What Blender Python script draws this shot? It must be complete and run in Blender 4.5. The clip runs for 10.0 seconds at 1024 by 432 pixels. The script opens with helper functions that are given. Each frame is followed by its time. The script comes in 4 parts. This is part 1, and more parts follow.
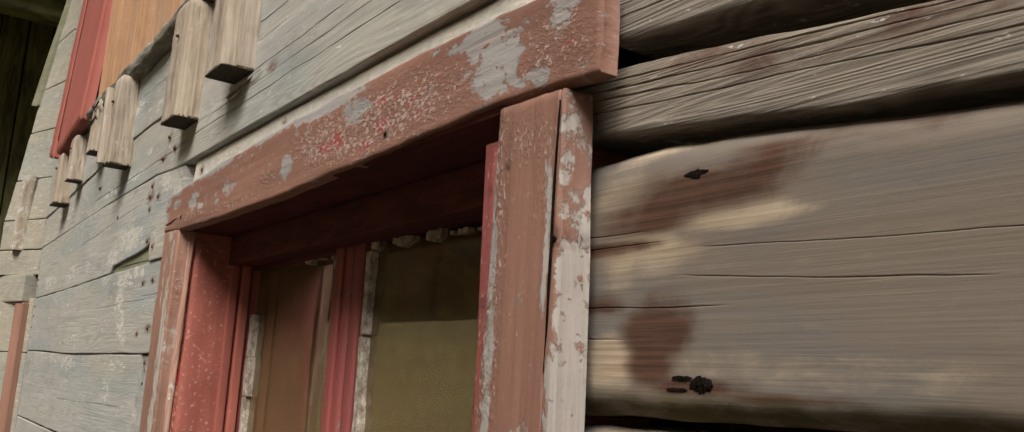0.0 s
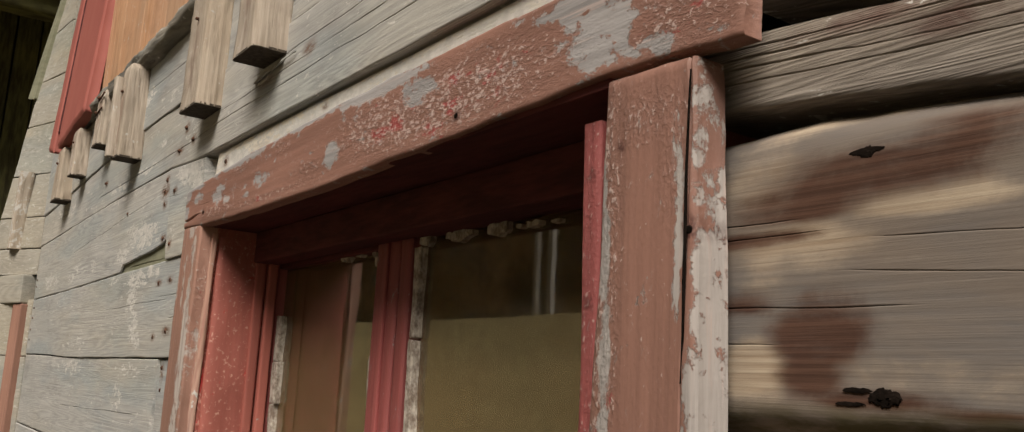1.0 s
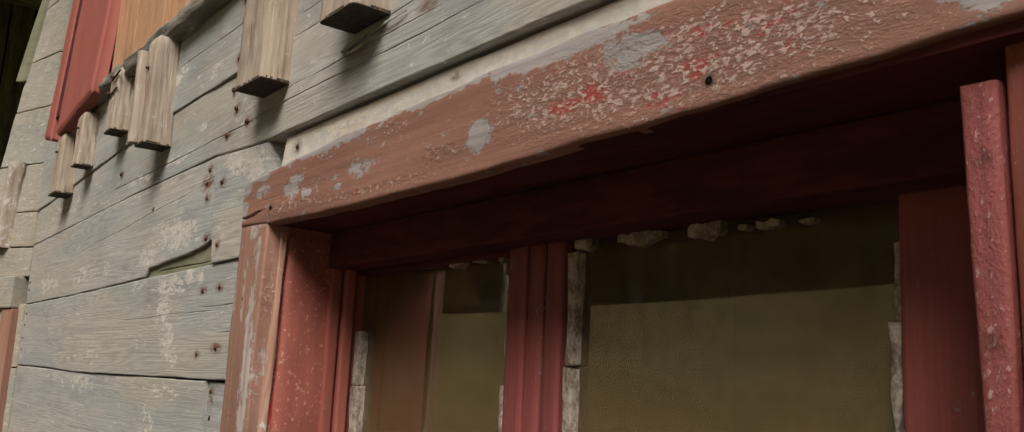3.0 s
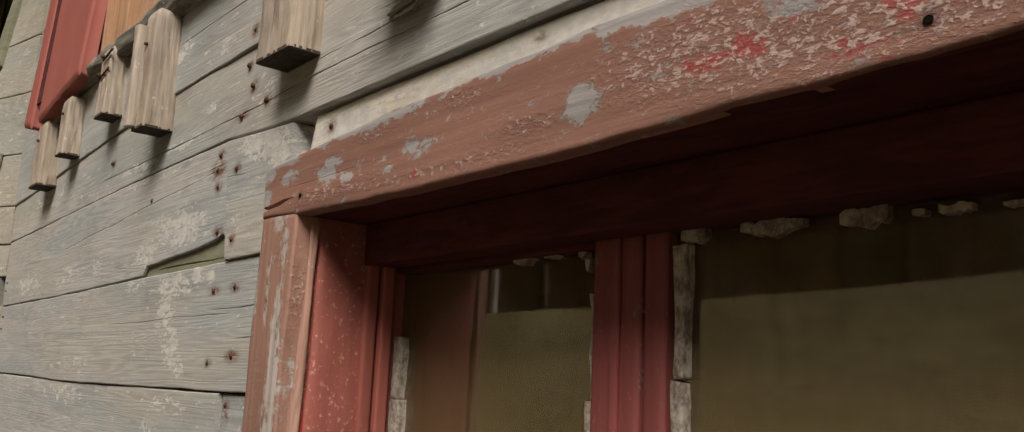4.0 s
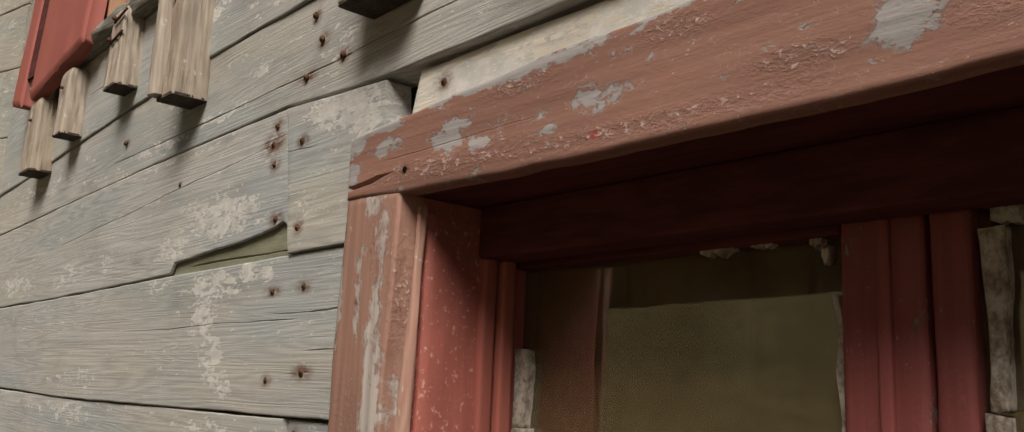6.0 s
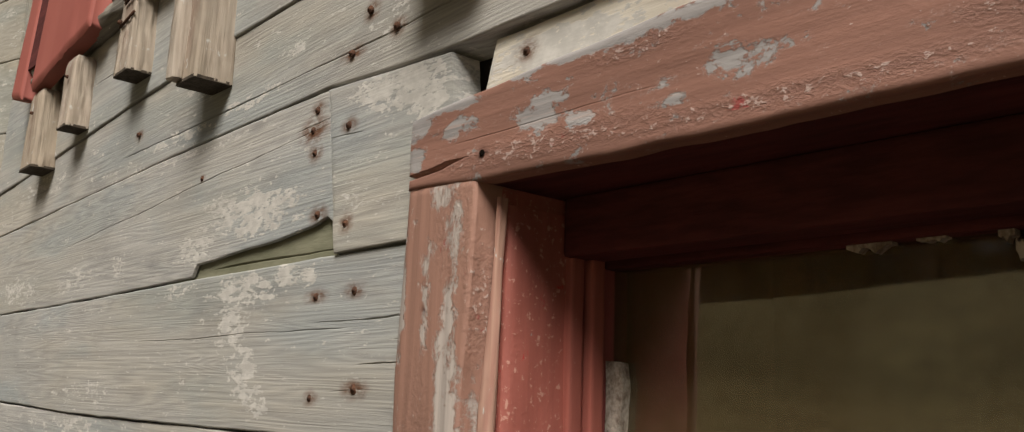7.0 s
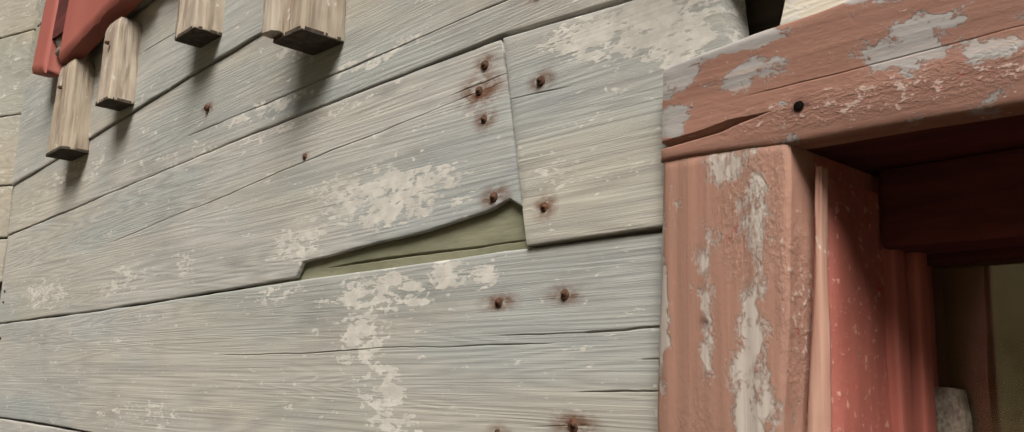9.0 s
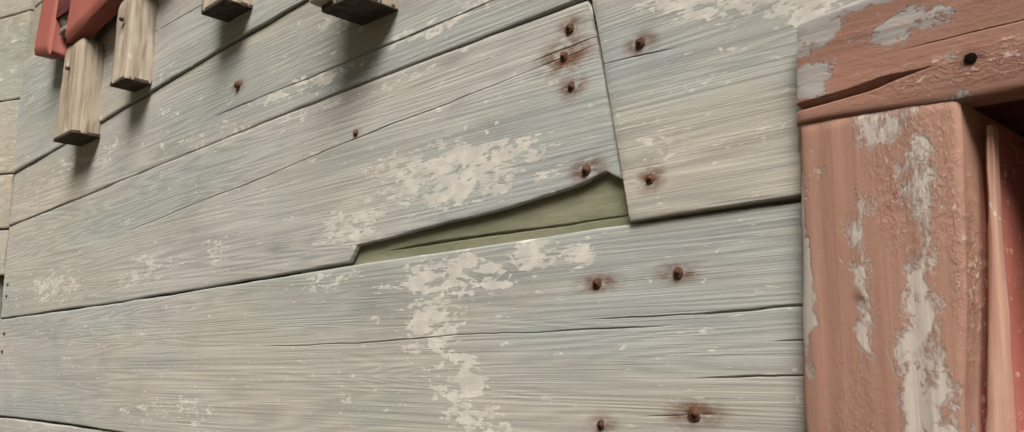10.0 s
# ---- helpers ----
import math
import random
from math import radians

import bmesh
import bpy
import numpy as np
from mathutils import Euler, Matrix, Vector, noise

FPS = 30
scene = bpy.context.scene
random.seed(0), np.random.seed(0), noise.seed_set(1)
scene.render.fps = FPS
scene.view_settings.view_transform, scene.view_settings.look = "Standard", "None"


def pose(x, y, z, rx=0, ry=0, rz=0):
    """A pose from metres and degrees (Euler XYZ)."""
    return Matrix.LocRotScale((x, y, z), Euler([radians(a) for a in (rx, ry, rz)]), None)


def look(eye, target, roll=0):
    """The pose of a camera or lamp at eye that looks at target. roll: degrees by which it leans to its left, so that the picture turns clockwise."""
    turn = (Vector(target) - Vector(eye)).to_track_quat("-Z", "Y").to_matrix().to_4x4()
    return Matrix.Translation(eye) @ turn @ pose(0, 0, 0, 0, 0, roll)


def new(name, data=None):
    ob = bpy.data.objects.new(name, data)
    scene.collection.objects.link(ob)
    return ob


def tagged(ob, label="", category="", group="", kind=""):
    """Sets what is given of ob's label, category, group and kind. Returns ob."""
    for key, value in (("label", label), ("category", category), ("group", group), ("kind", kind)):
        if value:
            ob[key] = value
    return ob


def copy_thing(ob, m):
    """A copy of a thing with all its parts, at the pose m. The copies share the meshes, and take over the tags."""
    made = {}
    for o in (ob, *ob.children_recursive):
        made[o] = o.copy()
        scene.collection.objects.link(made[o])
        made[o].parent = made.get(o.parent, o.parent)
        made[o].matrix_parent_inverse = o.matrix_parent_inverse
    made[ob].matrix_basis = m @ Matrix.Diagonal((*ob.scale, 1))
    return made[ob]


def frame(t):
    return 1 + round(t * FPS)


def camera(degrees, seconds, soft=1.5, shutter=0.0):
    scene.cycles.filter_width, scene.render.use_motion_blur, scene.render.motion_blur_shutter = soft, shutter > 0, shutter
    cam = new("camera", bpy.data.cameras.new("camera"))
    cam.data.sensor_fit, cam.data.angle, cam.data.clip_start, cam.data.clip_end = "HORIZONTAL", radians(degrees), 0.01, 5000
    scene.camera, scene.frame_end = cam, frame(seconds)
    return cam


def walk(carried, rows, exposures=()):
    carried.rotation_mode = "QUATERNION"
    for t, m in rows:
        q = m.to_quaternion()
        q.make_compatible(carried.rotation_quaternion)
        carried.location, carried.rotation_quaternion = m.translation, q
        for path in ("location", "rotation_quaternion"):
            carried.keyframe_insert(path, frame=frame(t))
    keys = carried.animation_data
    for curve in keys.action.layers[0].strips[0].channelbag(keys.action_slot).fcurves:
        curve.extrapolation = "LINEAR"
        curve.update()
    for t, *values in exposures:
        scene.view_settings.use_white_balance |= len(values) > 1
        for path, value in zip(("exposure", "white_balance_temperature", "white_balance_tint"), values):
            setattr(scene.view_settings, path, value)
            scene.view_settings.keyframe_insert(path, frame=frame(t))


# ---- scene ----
cam = camera(57.0, 10.0, soft=1.2)
PATH = [
    (0, (1.147, -0.476, 1.683), (-0.471, 0.64, 2.051), 3.3),
    (0.5, (1.079, -0.483, 1.684), (-0.533, 0.642, 2.052), 3.2),
    (1, (1.004, -0.497, 1.688), (-0.598, 0.642, 2.056), 3.0),
    (1.5, (0.931, -0.521, 1.695), (-0.661, 0.633, 2.06), 2.8),
    (2, (0.835, -0.528, 1.708), (-0.753, 0.632, 2.07), 2.8),
    (2.5, (0.757, -0.545, 1.717), (-0.818, 0.634, 2.078), 2.8),
    (4, (0.473, -0.532, 1.732), (-1.046, 0.715, 2.103), 2.6),
    (4.5, (0.383, -0.529, 1.735), (-1.12, 0.736, 2.11), 2.6),
    (5, (0.297, -0.524, 1.747), (-1.194, 0.756, 2.118), 2.5),
    (5.5, (0.232, -0.527, 1.745), (-1.247, 0.766, 2.122), 2.6),
    (7, (0.012, -0.494, 1.759), (-1.454, 0.811, 2.147), 2.1),
    (7.5, (-0.068, -0.496, 1.769), (-1.525, 0.819, 2.152), 1.8),
    (8, (-0.149, -0.495, 1.774), (-1.598, 0.828, 2.161), 1.8),
    (8.5, (-0.227, -0.495, 1.782), (-1.669, 0.837, 2.163), 1.6),
    (9, (-0.289, -0.508, 1.785), (-1.718, 0.84, 2.16), 1.4),
    (9.5, (-0.34, -0.519, 1.785), (-1.755, 0.846, 2.152), 1.1),
    (10, (-0.395, -0.533, 1.783), (-1.789, 0.857, 2.138), 0.4),
]
walk(cam, [(t, look(eye, target, roll)) for t, eye, target, roll in PATH],
     exposures=((0, 0.15, 6560, 10), (1.0, 0.06, 6720, 12), (2.5, -0.06, 6700, 13), (5.0, -0.06, 6660, 13), (7.5, 0.13, 6540, 11), (10, 0.37, 6500, 10)))

# ---- light: soft overcast day, brighter towards the open field in front of the wall ----
SUN_AZ, SUN_EL = 43.0, 50.0   # degrees from the wall's outward normal towards +x, and above the horizon
world = bpy.data.worlds.new("overcast_sky")
scene.world = world
world.use_nodes = True
wn = world.node_tree.nodes
sky = wn.new("ShaderNodeTexSky")
sky.sky_type = 'NISHITA'
sky.sun_disc = False
sky.sun_elevation = radians(SUN_EL)
sky.sun_rotation = radians(180 - SUN_AZ)
sky.air_density, sky.dust_density, sky.ozone_density = 1.0, 4.0, 1.0
soft_white = wn.new("ShaderNodeHueSaturation")
soft_white.inputs["Saturation"].default_value = 0.35
world.node_tree.links.new(sky.outputs[0], soft_white.inputs["Color"])
world.node_tree.links.new(soft_white.outputs[0], wn["Background"].inputs[0])
wn["Background"].inputs[1].default_value = 0.022
sun_data = bpy.data.lights.new("sun", 'SUN')
sun_data.energy, sun_data.angle, sun_data.color = 4.85, radians(29), (1.0, 0.955, 0.885)
sun = new("sun", sun_data)
sd = Vector((math.sin(radians(SUN_AZ)) * math.cos(radians(SUN_EL)), -math.cos(radians(SUN_AZ)) * math.cos(radians(SUN_EL)), math.sin(radians(SUN_EL))))
sun.matrix_world = look(sd * 30, (0, 0, 0))


# ---- materials ----
class Nodes:
    """A small builder for node materials; coordinates are metres of the object's own space."""

    def __init__(self, name):
        self.mat = bpy.data.materials.new(name)
        self.mat.use_nodes = True
        self.t = self.mat.node_tree
        self.bsdf = self.t.nodes["Principled BSDF"]
        self.co = self.t.nodes.new("ShaderNodeTexCoord").outputs["Object"]
        self.rand = self.t.nodes.new("ShaderNodeObjectInfo").outputs["Random"]

    def set(self, socket, value):
        if isinstance(value, bpy.types.NodeSocket):
            self.t.links.new(value, socket)
        elif value is not None:
            socket.default_value = value

    def math(self, op, a, b=None, c=None, clamp=False):
        n = self.t.nodes.new("ShaderNodeMath")
        n.operation, n.use_clamp = op, clamp
        for i, v in enumerate((a, b, c)):
            if v is not None:
                self.set(n.inputs[i], v)
        return n.outputs[0]

    def scaled(self, sx, sy, sz, shift=True):
        v = self.t.nodes.new("ShaderNodeVectorMath")
        v.operation = 'MULTIPLY'
        self.set(v.inputs[0], self.co)
        v.inputs[1].default_value = (sx, sy, sz)
        if not shift:
            return v.outputs[0]
        w = self.t.nodes.new("ShaderNodeVectorMath")
        w.operation = 'ADD'
        self.set(w.inputs[0], v.outputs[0])
        self.set(w.inputs[1], self.math('MULTIPLY', self.rand, 37.0))
        return w.outputs[0]

    def noise(self, vec, scale=1.0, detail=4.0, rough=0.55, distort=0.0):
        n = self.t.nodes.new("ShaderNodeTexNoise")
        self.set(n.inputs["Vector"], vec)
        for k, v in (("Scale", scale), ("Detail", detail), ("Roughness", rough), ("Distortion", distort)):
            n.inputs[k].default_value = v
        return n.outputs["Fac"]

    def wave(self, vec, scale, distort, detail, dscale, axis):
        n = self.t.nodes.new("ShaderNodeTexWave")
        n.wave_type, n.bands_direction, n.wave_profile = 'BANDS', axis, 'SIN'
        self.set(n.inputs["Vector"], vec)
        for k, v in (("Scale", scale), ("Distortion", distort), ("Detail", detail), ("Detail Scale", dscale)):
            n.inputs[k].default_value = v
        return n.outputs["Fac"]

    def step(self, v, lo, hi, a=0.0, b=1.0):
        n = self.t.nodes.new("ShaderNodeMapRange")
        n.interpolation_type = 'SMOOTHSTEP'
        self.set(n.inputs[0], v)
        for i, k in enumerate((lo, hi, a, b)):
            n.inputs[i + 1].default_value = k
        return n.outputs[0]

    def mix(self, fac, a, b, mode='MIX'):
        n = self.t.nodes.new("ShaderNodeMix")
        n.data_type, n.blend_type = 'RGBA', mode
        self.set(n.inputs[0], fac)
        for s, v in ((n.inputs[6], a), (n.inputs[7], b)):
            self.set(s, (*v, 1) if isinstance(v, tuple) else v)
        return n.outputs[2]

    def attr(self, name):
        n = self.t.nodes.new("ShaderNodeAttribute")
        n.attribute_name = name
        return n.outputs["Fac"]

    def bump(self, height, dist, strength=1.0, normal=None):
        n = self.t.nodes.new("ShaderNodeBump")
        n.inputs["Strength"].default_value, n.inputs["Distance"].default_value = strength, dist
        self.set(n.inputs["Height"], height)
        if normal is not None:
            self.set(n.inputs["Normal"], normal)
        return n.outputs[0]

    def done(self, color, rough=0.85, normal=None, spec=0.3, metal=0.0):
        b = self.bsdf.inputs
        self.set(b["Base Color"], (*color, 1) if isinstance(color, tuple) else color)
        self.set(b["Roughness"], rough)
        self.set(b["Specular IOR Level"], spec)
        self.set(b["Metallic"], metal)
        if normal is not None:
            self.set(b["Normal"], normal)
        return self.mat


def grain(m, axis, fine=110.0, ring=16.0):
    """Fine streaks, fibres, year rings and broad tone that run along the given axis."""
    s = lambda along, across: m.scaled(along, across * 0.5, across) if axis == 'x' else m.scaled(across, across * 0.5, along)
    streak = m.noise(s(2.4, fine), 1.0, 6, 0.70, 0.08)
    fibre = m.noise(s(9.0, fine * 2.3), 1.0, 3, 0.6)
    contour = m.noise(s(1.1, ring), 1.0, 2.0, 0.45, 0.3)
    rings = m.math('ADD', m.math('MULTIPLY', m.math('SINE', m.math('MULTIPLY', contour, 150.0)), 0.5), 0.5)
    broad = m.noise(s(1.6, 9.0), 1.0, 4, 0.6)
    return streak, fibre, rings, broad


def weathered(name, light, dark, paint=(0.60, 0.575, 0.525), brown=(0.13, 0.06, 0.04), axis='x', relief=1.0, fine=110.0, ring=16.0, tint=(0.30, 0.28, 0.20), flake_soft=0.085, stain_edge=(0.36, 0.60), cool_amount=0.9):
    """Bare weathered wood with what is left of a flaking paint ('wear'), brown stain ('stain') and rust round nails ('rust')."""
    m = Nodes(name)
    streak, fibre, rings, broad = grain(m, axis, fine, ring)
    lines = m.math('ADD', m.math('MULTIPLY', streak, 0.62), m.math('MULTIPLY', rings, 0.13))
    lines = m.math('ADD', lines, m.math('MULTIPLY', fibre, 0.25))
    col = m.mix(m.step(lines, 0.30, 0.68), dark, light)
    col = m.mix(m.step(broad, 0.42, 0.70, 0.0, 0.70), col, tint)
    col = m.mix(m.step(m.noise(m.scaled(5, 5, 11), 1.0, 5, 0.65), 0.50, 0.78, 0.0, 0.5), col, tuple(c * 0.62 for c in dark))
    col = m.mix(m.step(m.rand, 0.0, 1.0, 0.0, 0.16), col, tuple(c * 0.7 for c in light))
    warm = m.step(m.noise(m.scaled(0.9, 2.0, 4.5) if axis == 'x' else m.scaled(4.5, 2.0, 0.9), 1.0, 4, 0.6), 0.40, 0.62, 0.0, 0.5)
    col = m.mix(warm, col, (1.06, 0.99, 0.86), 'MULTIPLY')
    blot = m.noise(m.scaled(14, 14, 22) if axis == 'x' else m.scaled(22, 14, 14), 1.0, 5, 0.6, 0.6)
    st = m.math('MULTIPLY', m.attr("stain"), m.step(blot, *stain_edge))
    col = m.mix(st, col, brown)
    cool = m.step(m.noise(m.scaled(1.7, 2.0, 6.5) if axis == 'x' else m.scaled(6.5, 2.0, 1.7), 1.0, 4, 0.6, 0.3), 0.47, 0.62, 0.0, cool_amount)
    col = m.mix(cool, col, (0.86, 0.93, 0.98), 'MULTIPLY')
    flake = m.noise(m.scaled(30, 30, 90) if axis == 'x' else m.scaled(90, 30, 30), 1.0, 5, 0.62, 0.4)
    crumb = m.noise(m.scaled(110, 110, 230) if axis == 'x' else m.scaled(230, 110, 110), 1.0, 4, 0.6, 0.2)
    flake = m.math('ADD', m.math('MULTIPLY', m.math('SUBTRACT', flake, 0.5), 2.7), m.math('MULTIPLY', m.math('SUBTRACT', crumb, 0.5), 1.9))
    flake = m.math('ADD', m.math('MULTIPLY_ADD', m.math('SUBTRACT', streak, 0.5), 0.8, 0.42), flake)
    mask = m.step(m.math('ADD', flake, m.math('SUBTRACT', m.attr("wear"), 1.0)), -flake_soft, flake_soft)
    veil = m.math('MULTIPLY', m.step(m.math('ADD', flake, m.attr("wear")), 0.7, 1.4), 0.30)
    col = m.mix(veil, col, tuple(c * 0.85 for c in paint))
    pc = m.mix(m.step(m.noise(m.scaled(60, 60, 90), 1.0, 4, 0.6), 0.35, 0.7), tuple(c * 0.8 for c in paint), paint)
    col = m.mix(mask, col, pc)
    rust = m.math('MULTIPLY', m.attr("rust"), m.step(m.noise(m.scaled(60, 60, 140), 1.0, 4, 0.7), 0.3, 0.6))
    col = m.mix(rust, col, (0.135, 0.064, 0.034))
    h = m.math('ADD', m.math('MULTIPLY', streak, 1.0), m.math('MULTIPLY', rings, 0.16))
    h = m.math('ADD', h, m.math('MULTIPLY', fibre, 0.45))
    h = m.math('MULTIPLY', h, m.math('SUBTRACT', 1.0, m.math('MULTIPLY', mask, 0.75)))
    n = m.bump(h, 0.0009 * relief, 0.9)
    n = m.bump(mask, 0.0010 if flake_soft < 0.1 else 0.0002, 0.8, n)
    return m.done(col, 0.88, n, 0.22)


def peeling(name, coat, axis='x', under=(0.37, 0.345, 0.33), older=(0.26, 0.068, 0.058), pale=(0.46, 0.345, 0.30), soft=0.055, relief=1.0):
    """Oxide-red paint that peels: bare grey wood where 'wear' is high, an older red coat and pale chips where 'stain' is high."""
    m = Nodes(name)
    streak, fibre, rings, broad = grain(m, axis, 100.0, 14.0)
    flat = m.math('ADD', m.math('MULTIPLY', broad, 0.6), m.math('MULTIPLY', streak, 0.4))
    col = m.mix(m.step(flat, 0.36, 0.66), tuple(c * 0.72 for c in coat), tuple(min(1, c * 1.16) for c in coat))
    cells = m.scaled(30, 30, 52) if axis == 'x' else m.scaled(52, 30, 30)
    big = m.noise(cells, 0.85, 8, 0.72, 0.35)
    chip = m.noise(cells, 5.2, 7, 0.66, 0.1)
    rough = m.attr("stain")
    old = m.step(m.math('ADD', big, m.math('MULTIPLY', rough, 0.16)), 0.71, 0.75)
    col = m.mix(m.math('MULTIPLY', old, m.step(rough, 0.05, 0.4)), col, older)
    spot = m.step(m.math('ADD', chip, m.math('MULTIPLY', rough, 0.15)), 0.675, 0.705)
    col = m.mix(m.math('MULTIPLY', spot, 0.85), col, pale)
    flaked = m.math('MULTIPLY_ADD', m.math('SUBTRACT', m.noise(cells, 1.1, 9, 0.76, 0.25), 0.5), 3.0, 0.43)
    bare = m.step(m.math('ADD', flaked, m.math('SUBTRACT', m.attr("wear"), 1.0)), -soft, soft)
    wood = m.mix(m.step(streak, 0.3, 0.65), tuple(c * 0.62 for c in under), under)
    wood = m.mix(m.step(fibre, 0.55, 0.7, 0.0, 0.5), wood, pale)
    thin = m.math('MULTIPLY', m.step(m.math('ADD', flaked, m.attr("wear")), 0.75, 1.30), m.step(streak, 0.40, 0.62, 0.10, 0.60))
    col = m.mix(thin, col, pale)
    col = m.mix(bare, col, wood)
    rust = m.math('MULTIPLY', m.attr("rust"), m.step(chip, 0.3, 0.6))
    col = m.mix(rust, col, (0.05, 0.015, 0.012))
    curl = m.math('MULTIPLY', m.step(chip, 0.35, 0.7), m.math('ADD', 0.05, rough))
    n = m.bump(m.math('ADD', m.math('MULTIPLY', streak, 0.6), m.math('MULTIPLY', fibre, 0.25)), 0.0008)
    n = m.bump(curl, 0.0015 * relief, 0.7, n)
    n = m.bump(m.math('SUBTRACT', 1.0, bare), 0.0009, 0.7, n)
    return m.done(col, m.step(bare, 0, 1, 0.62, 0.9), n, 0.3)


def plain(name, a, b, scale=(20, 20, 20), rough=0.85, relief=0.001, spec=0.3):
    m = Nodes(name)
    f = m.noise(m.scaled(*scale), 1.0, 6, 0.62)
    g = m.noise(m.scaled(*(s * 4 for s in scale)), 1.0, 4, 0.6)
    col = m.mix(m.step(m.math('ADD', m.math('MULTIPLY', f, 0.65), m.math('MULTIPLY', g, 0.35)), 0.36, 0.64), a, b)
    return m.done(col, rough, m.bump(g, relief), spec)


M_GREY = weathered("weathered_grey_wood", (0.475, 0.458, 0.420), (0.305, 0.297, 0.280), relief=0.8, fine=430.0, ring=22.0, tint=(0.35, 0.35, 0.325))
M_CREAM = weathered("cream_limed_wood", (0.74, 0.69, 0.60), (0.52, 0.48, 0.41), tint=(0.45, 0.41, 0.33))
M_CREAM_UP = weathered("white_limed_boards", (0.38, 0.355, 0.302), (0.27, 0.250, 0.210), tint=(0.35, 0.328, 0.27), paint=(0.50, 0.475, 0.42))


def hewn(name):
    """Smooth hewn log face: grey-brown wood, pale bleached patches ('wear'), rusty brown water stains ('stain') and moss ('rust')."""
    m = Nodes(name)
    streak = m.noise(m.scaled(3.0, 60, 170), 1.0, 6, 0.68, 0.05)
    broad = m.noise(m.scaled(3.4, 6, 11), 1.0, 4, 0.55, 0.3)
    fleck = m.noise(m.scaled(24, 60, 75), 1.0, 5, 0.65, 0.2)
    mottle = m.noise(m.scaled(16, 16, 24), 1.0, 6, 0.66, 0.5)
    col = m.mix(m.step(broad, 0.36, 0.62), (0.178, 0.142, 0.113), (0.138, 0.128, 0.122))
    col = m.mix(m.step(streak, 0.34, 0.66, 0.0, 0.50), col, (0.200, 0.165, 0.135))
    col = m.mix(m.step(fleck, 0.56, 0.74, 0.0, 0.35), col, (0.25, 0.21, 0.165))
    edge = m.math('ADD', m.math('MULTIPLY', m.math('SUBTRACT', mottle, 0.5), 1.1), m.math('MULTIPLY', m.math('SUBTRACT', fleck, 0.5), 0.7))
    bleach = m.step(m.math('ADD', m.attr("wear"), m.math('MULTIPLY', edge, m.step(m.attr("wear"), 0.0, 0.3))), 0.12, 1.0, 0.0, 0.95)
    col = m.mix(bleach, col, m.mix(m.step(streak, 0.35, 0.65), (0.29, 0.215, 0.145), (0.46, 0.375, 0.275)))
    water = m.step(m.math('ADD', m.attr("stain"), m.math('MULTIPLY', edge, m.step(m.attr("stain"), 0.0, 0.3))), 0.05, 1.05, 0.0, 0.92)
    col = m.mix(water, col, m.mix(m.step(streak, 0.4, 0.6), (0.050, 0.020, 0.011), (0.088, 0.040, 0.024)))
    col = m.mix(m.math('MULTIPLY', m.attr("rust"), m.step(fleck, 0.3, 0.6)), col, (0.075, 0.062, 0.026))
    h = m.math('ADD', m.math('MULTIPLY', streak, 0.8), m.math('MULTIPLY', mottle, 0.6))
    return m.done(col, 0.9, m.bump(h, 0.0012, 0.7), 0.2)


M_HEWN = hewn("hewn_log_face")
M_LOG_LIGHT = weathered("ribbed_log_wood", (0.310, 0.272, 0.232), (0.120, 0.099, 0.082), cool_amount=0.0, relief=2.4, fine=190.0, ring=26.0, tint=(0.27, 0.24, 0.205), brown=(0.10, 0.05, 0.04))
M_BLOCK = weathered("grey_brown_peg_wood", (0.54, 0.465, 0.385), (0.36, 0.300, 0.238), cool_amount=0.0, axis='z', relief=2.6, fine=300.0, ring=9.0, tint=(0.31, 0.275, 0.23))
M_BATTEN = weathered("dark_grey_batten_wood", (0.26, 0.24, 0.205), (0.11, 0.10, 0.085), relief=1.8)
M_CASING = peeling("oxide_red_paint", (0.300, 0.155, 0.115), older=(0.33, 0.070, 0.060), pale=(0.52, 0.39, 0.34))
M_CASING_V = peeling("oxide_red_paint_upright", (0.335, 0.178, 0.130), axis='z', under=(0.42, 0.37, 0.33), soft=0.07)
M_CASING_R = peeling("faded_red_paint_upright", (0.240, 0.124, 0.092), axis='z', under=(0.40, 0.36, 0.33), soft=0.07)
M_CASING_L = peeling("worn_red_paint_upright", (0.335, 0.185, 0.137), axis='z', under=(0.50, 0.435, 0.385), soft=0.15, pale=(0.50, 0.385, 0.335))
M_REVEAL = peeling("crimson_reveal_paint", (0.355, 0.110, 0.084), axis='z', older=(0.42, 0.040, 0.038), pale=(0.50, 0.27, 0.21), relief=0.35)
M_SASH = peeling("dull_red_sash_paint", (0.30, 0.083, 0.076), axis='z', pale=(0.42, 0.27, 0.24))
M_REDBOARD = plain("brick_red_board_paint", (0.31, 0.092, 0.073), (0.35, 0.112, 0.088), (3, 3, 1.5), 0.7, 0.0006)
M_ORANGE = weathered("raw_orange_boards", (0.56, 0.33, 0.20), (0.40, 0.215, 0.12), axis='z', relief=0.6, fine=40.0, tint=(0.50, 0.30, 0.19))
M_SLIVER = weathered("split_raw_pine", (0.50, 0.34, 0.265), (0.34, 0.19, 0.15), axis='z', tint=(0.40, 0.20, 0.17))
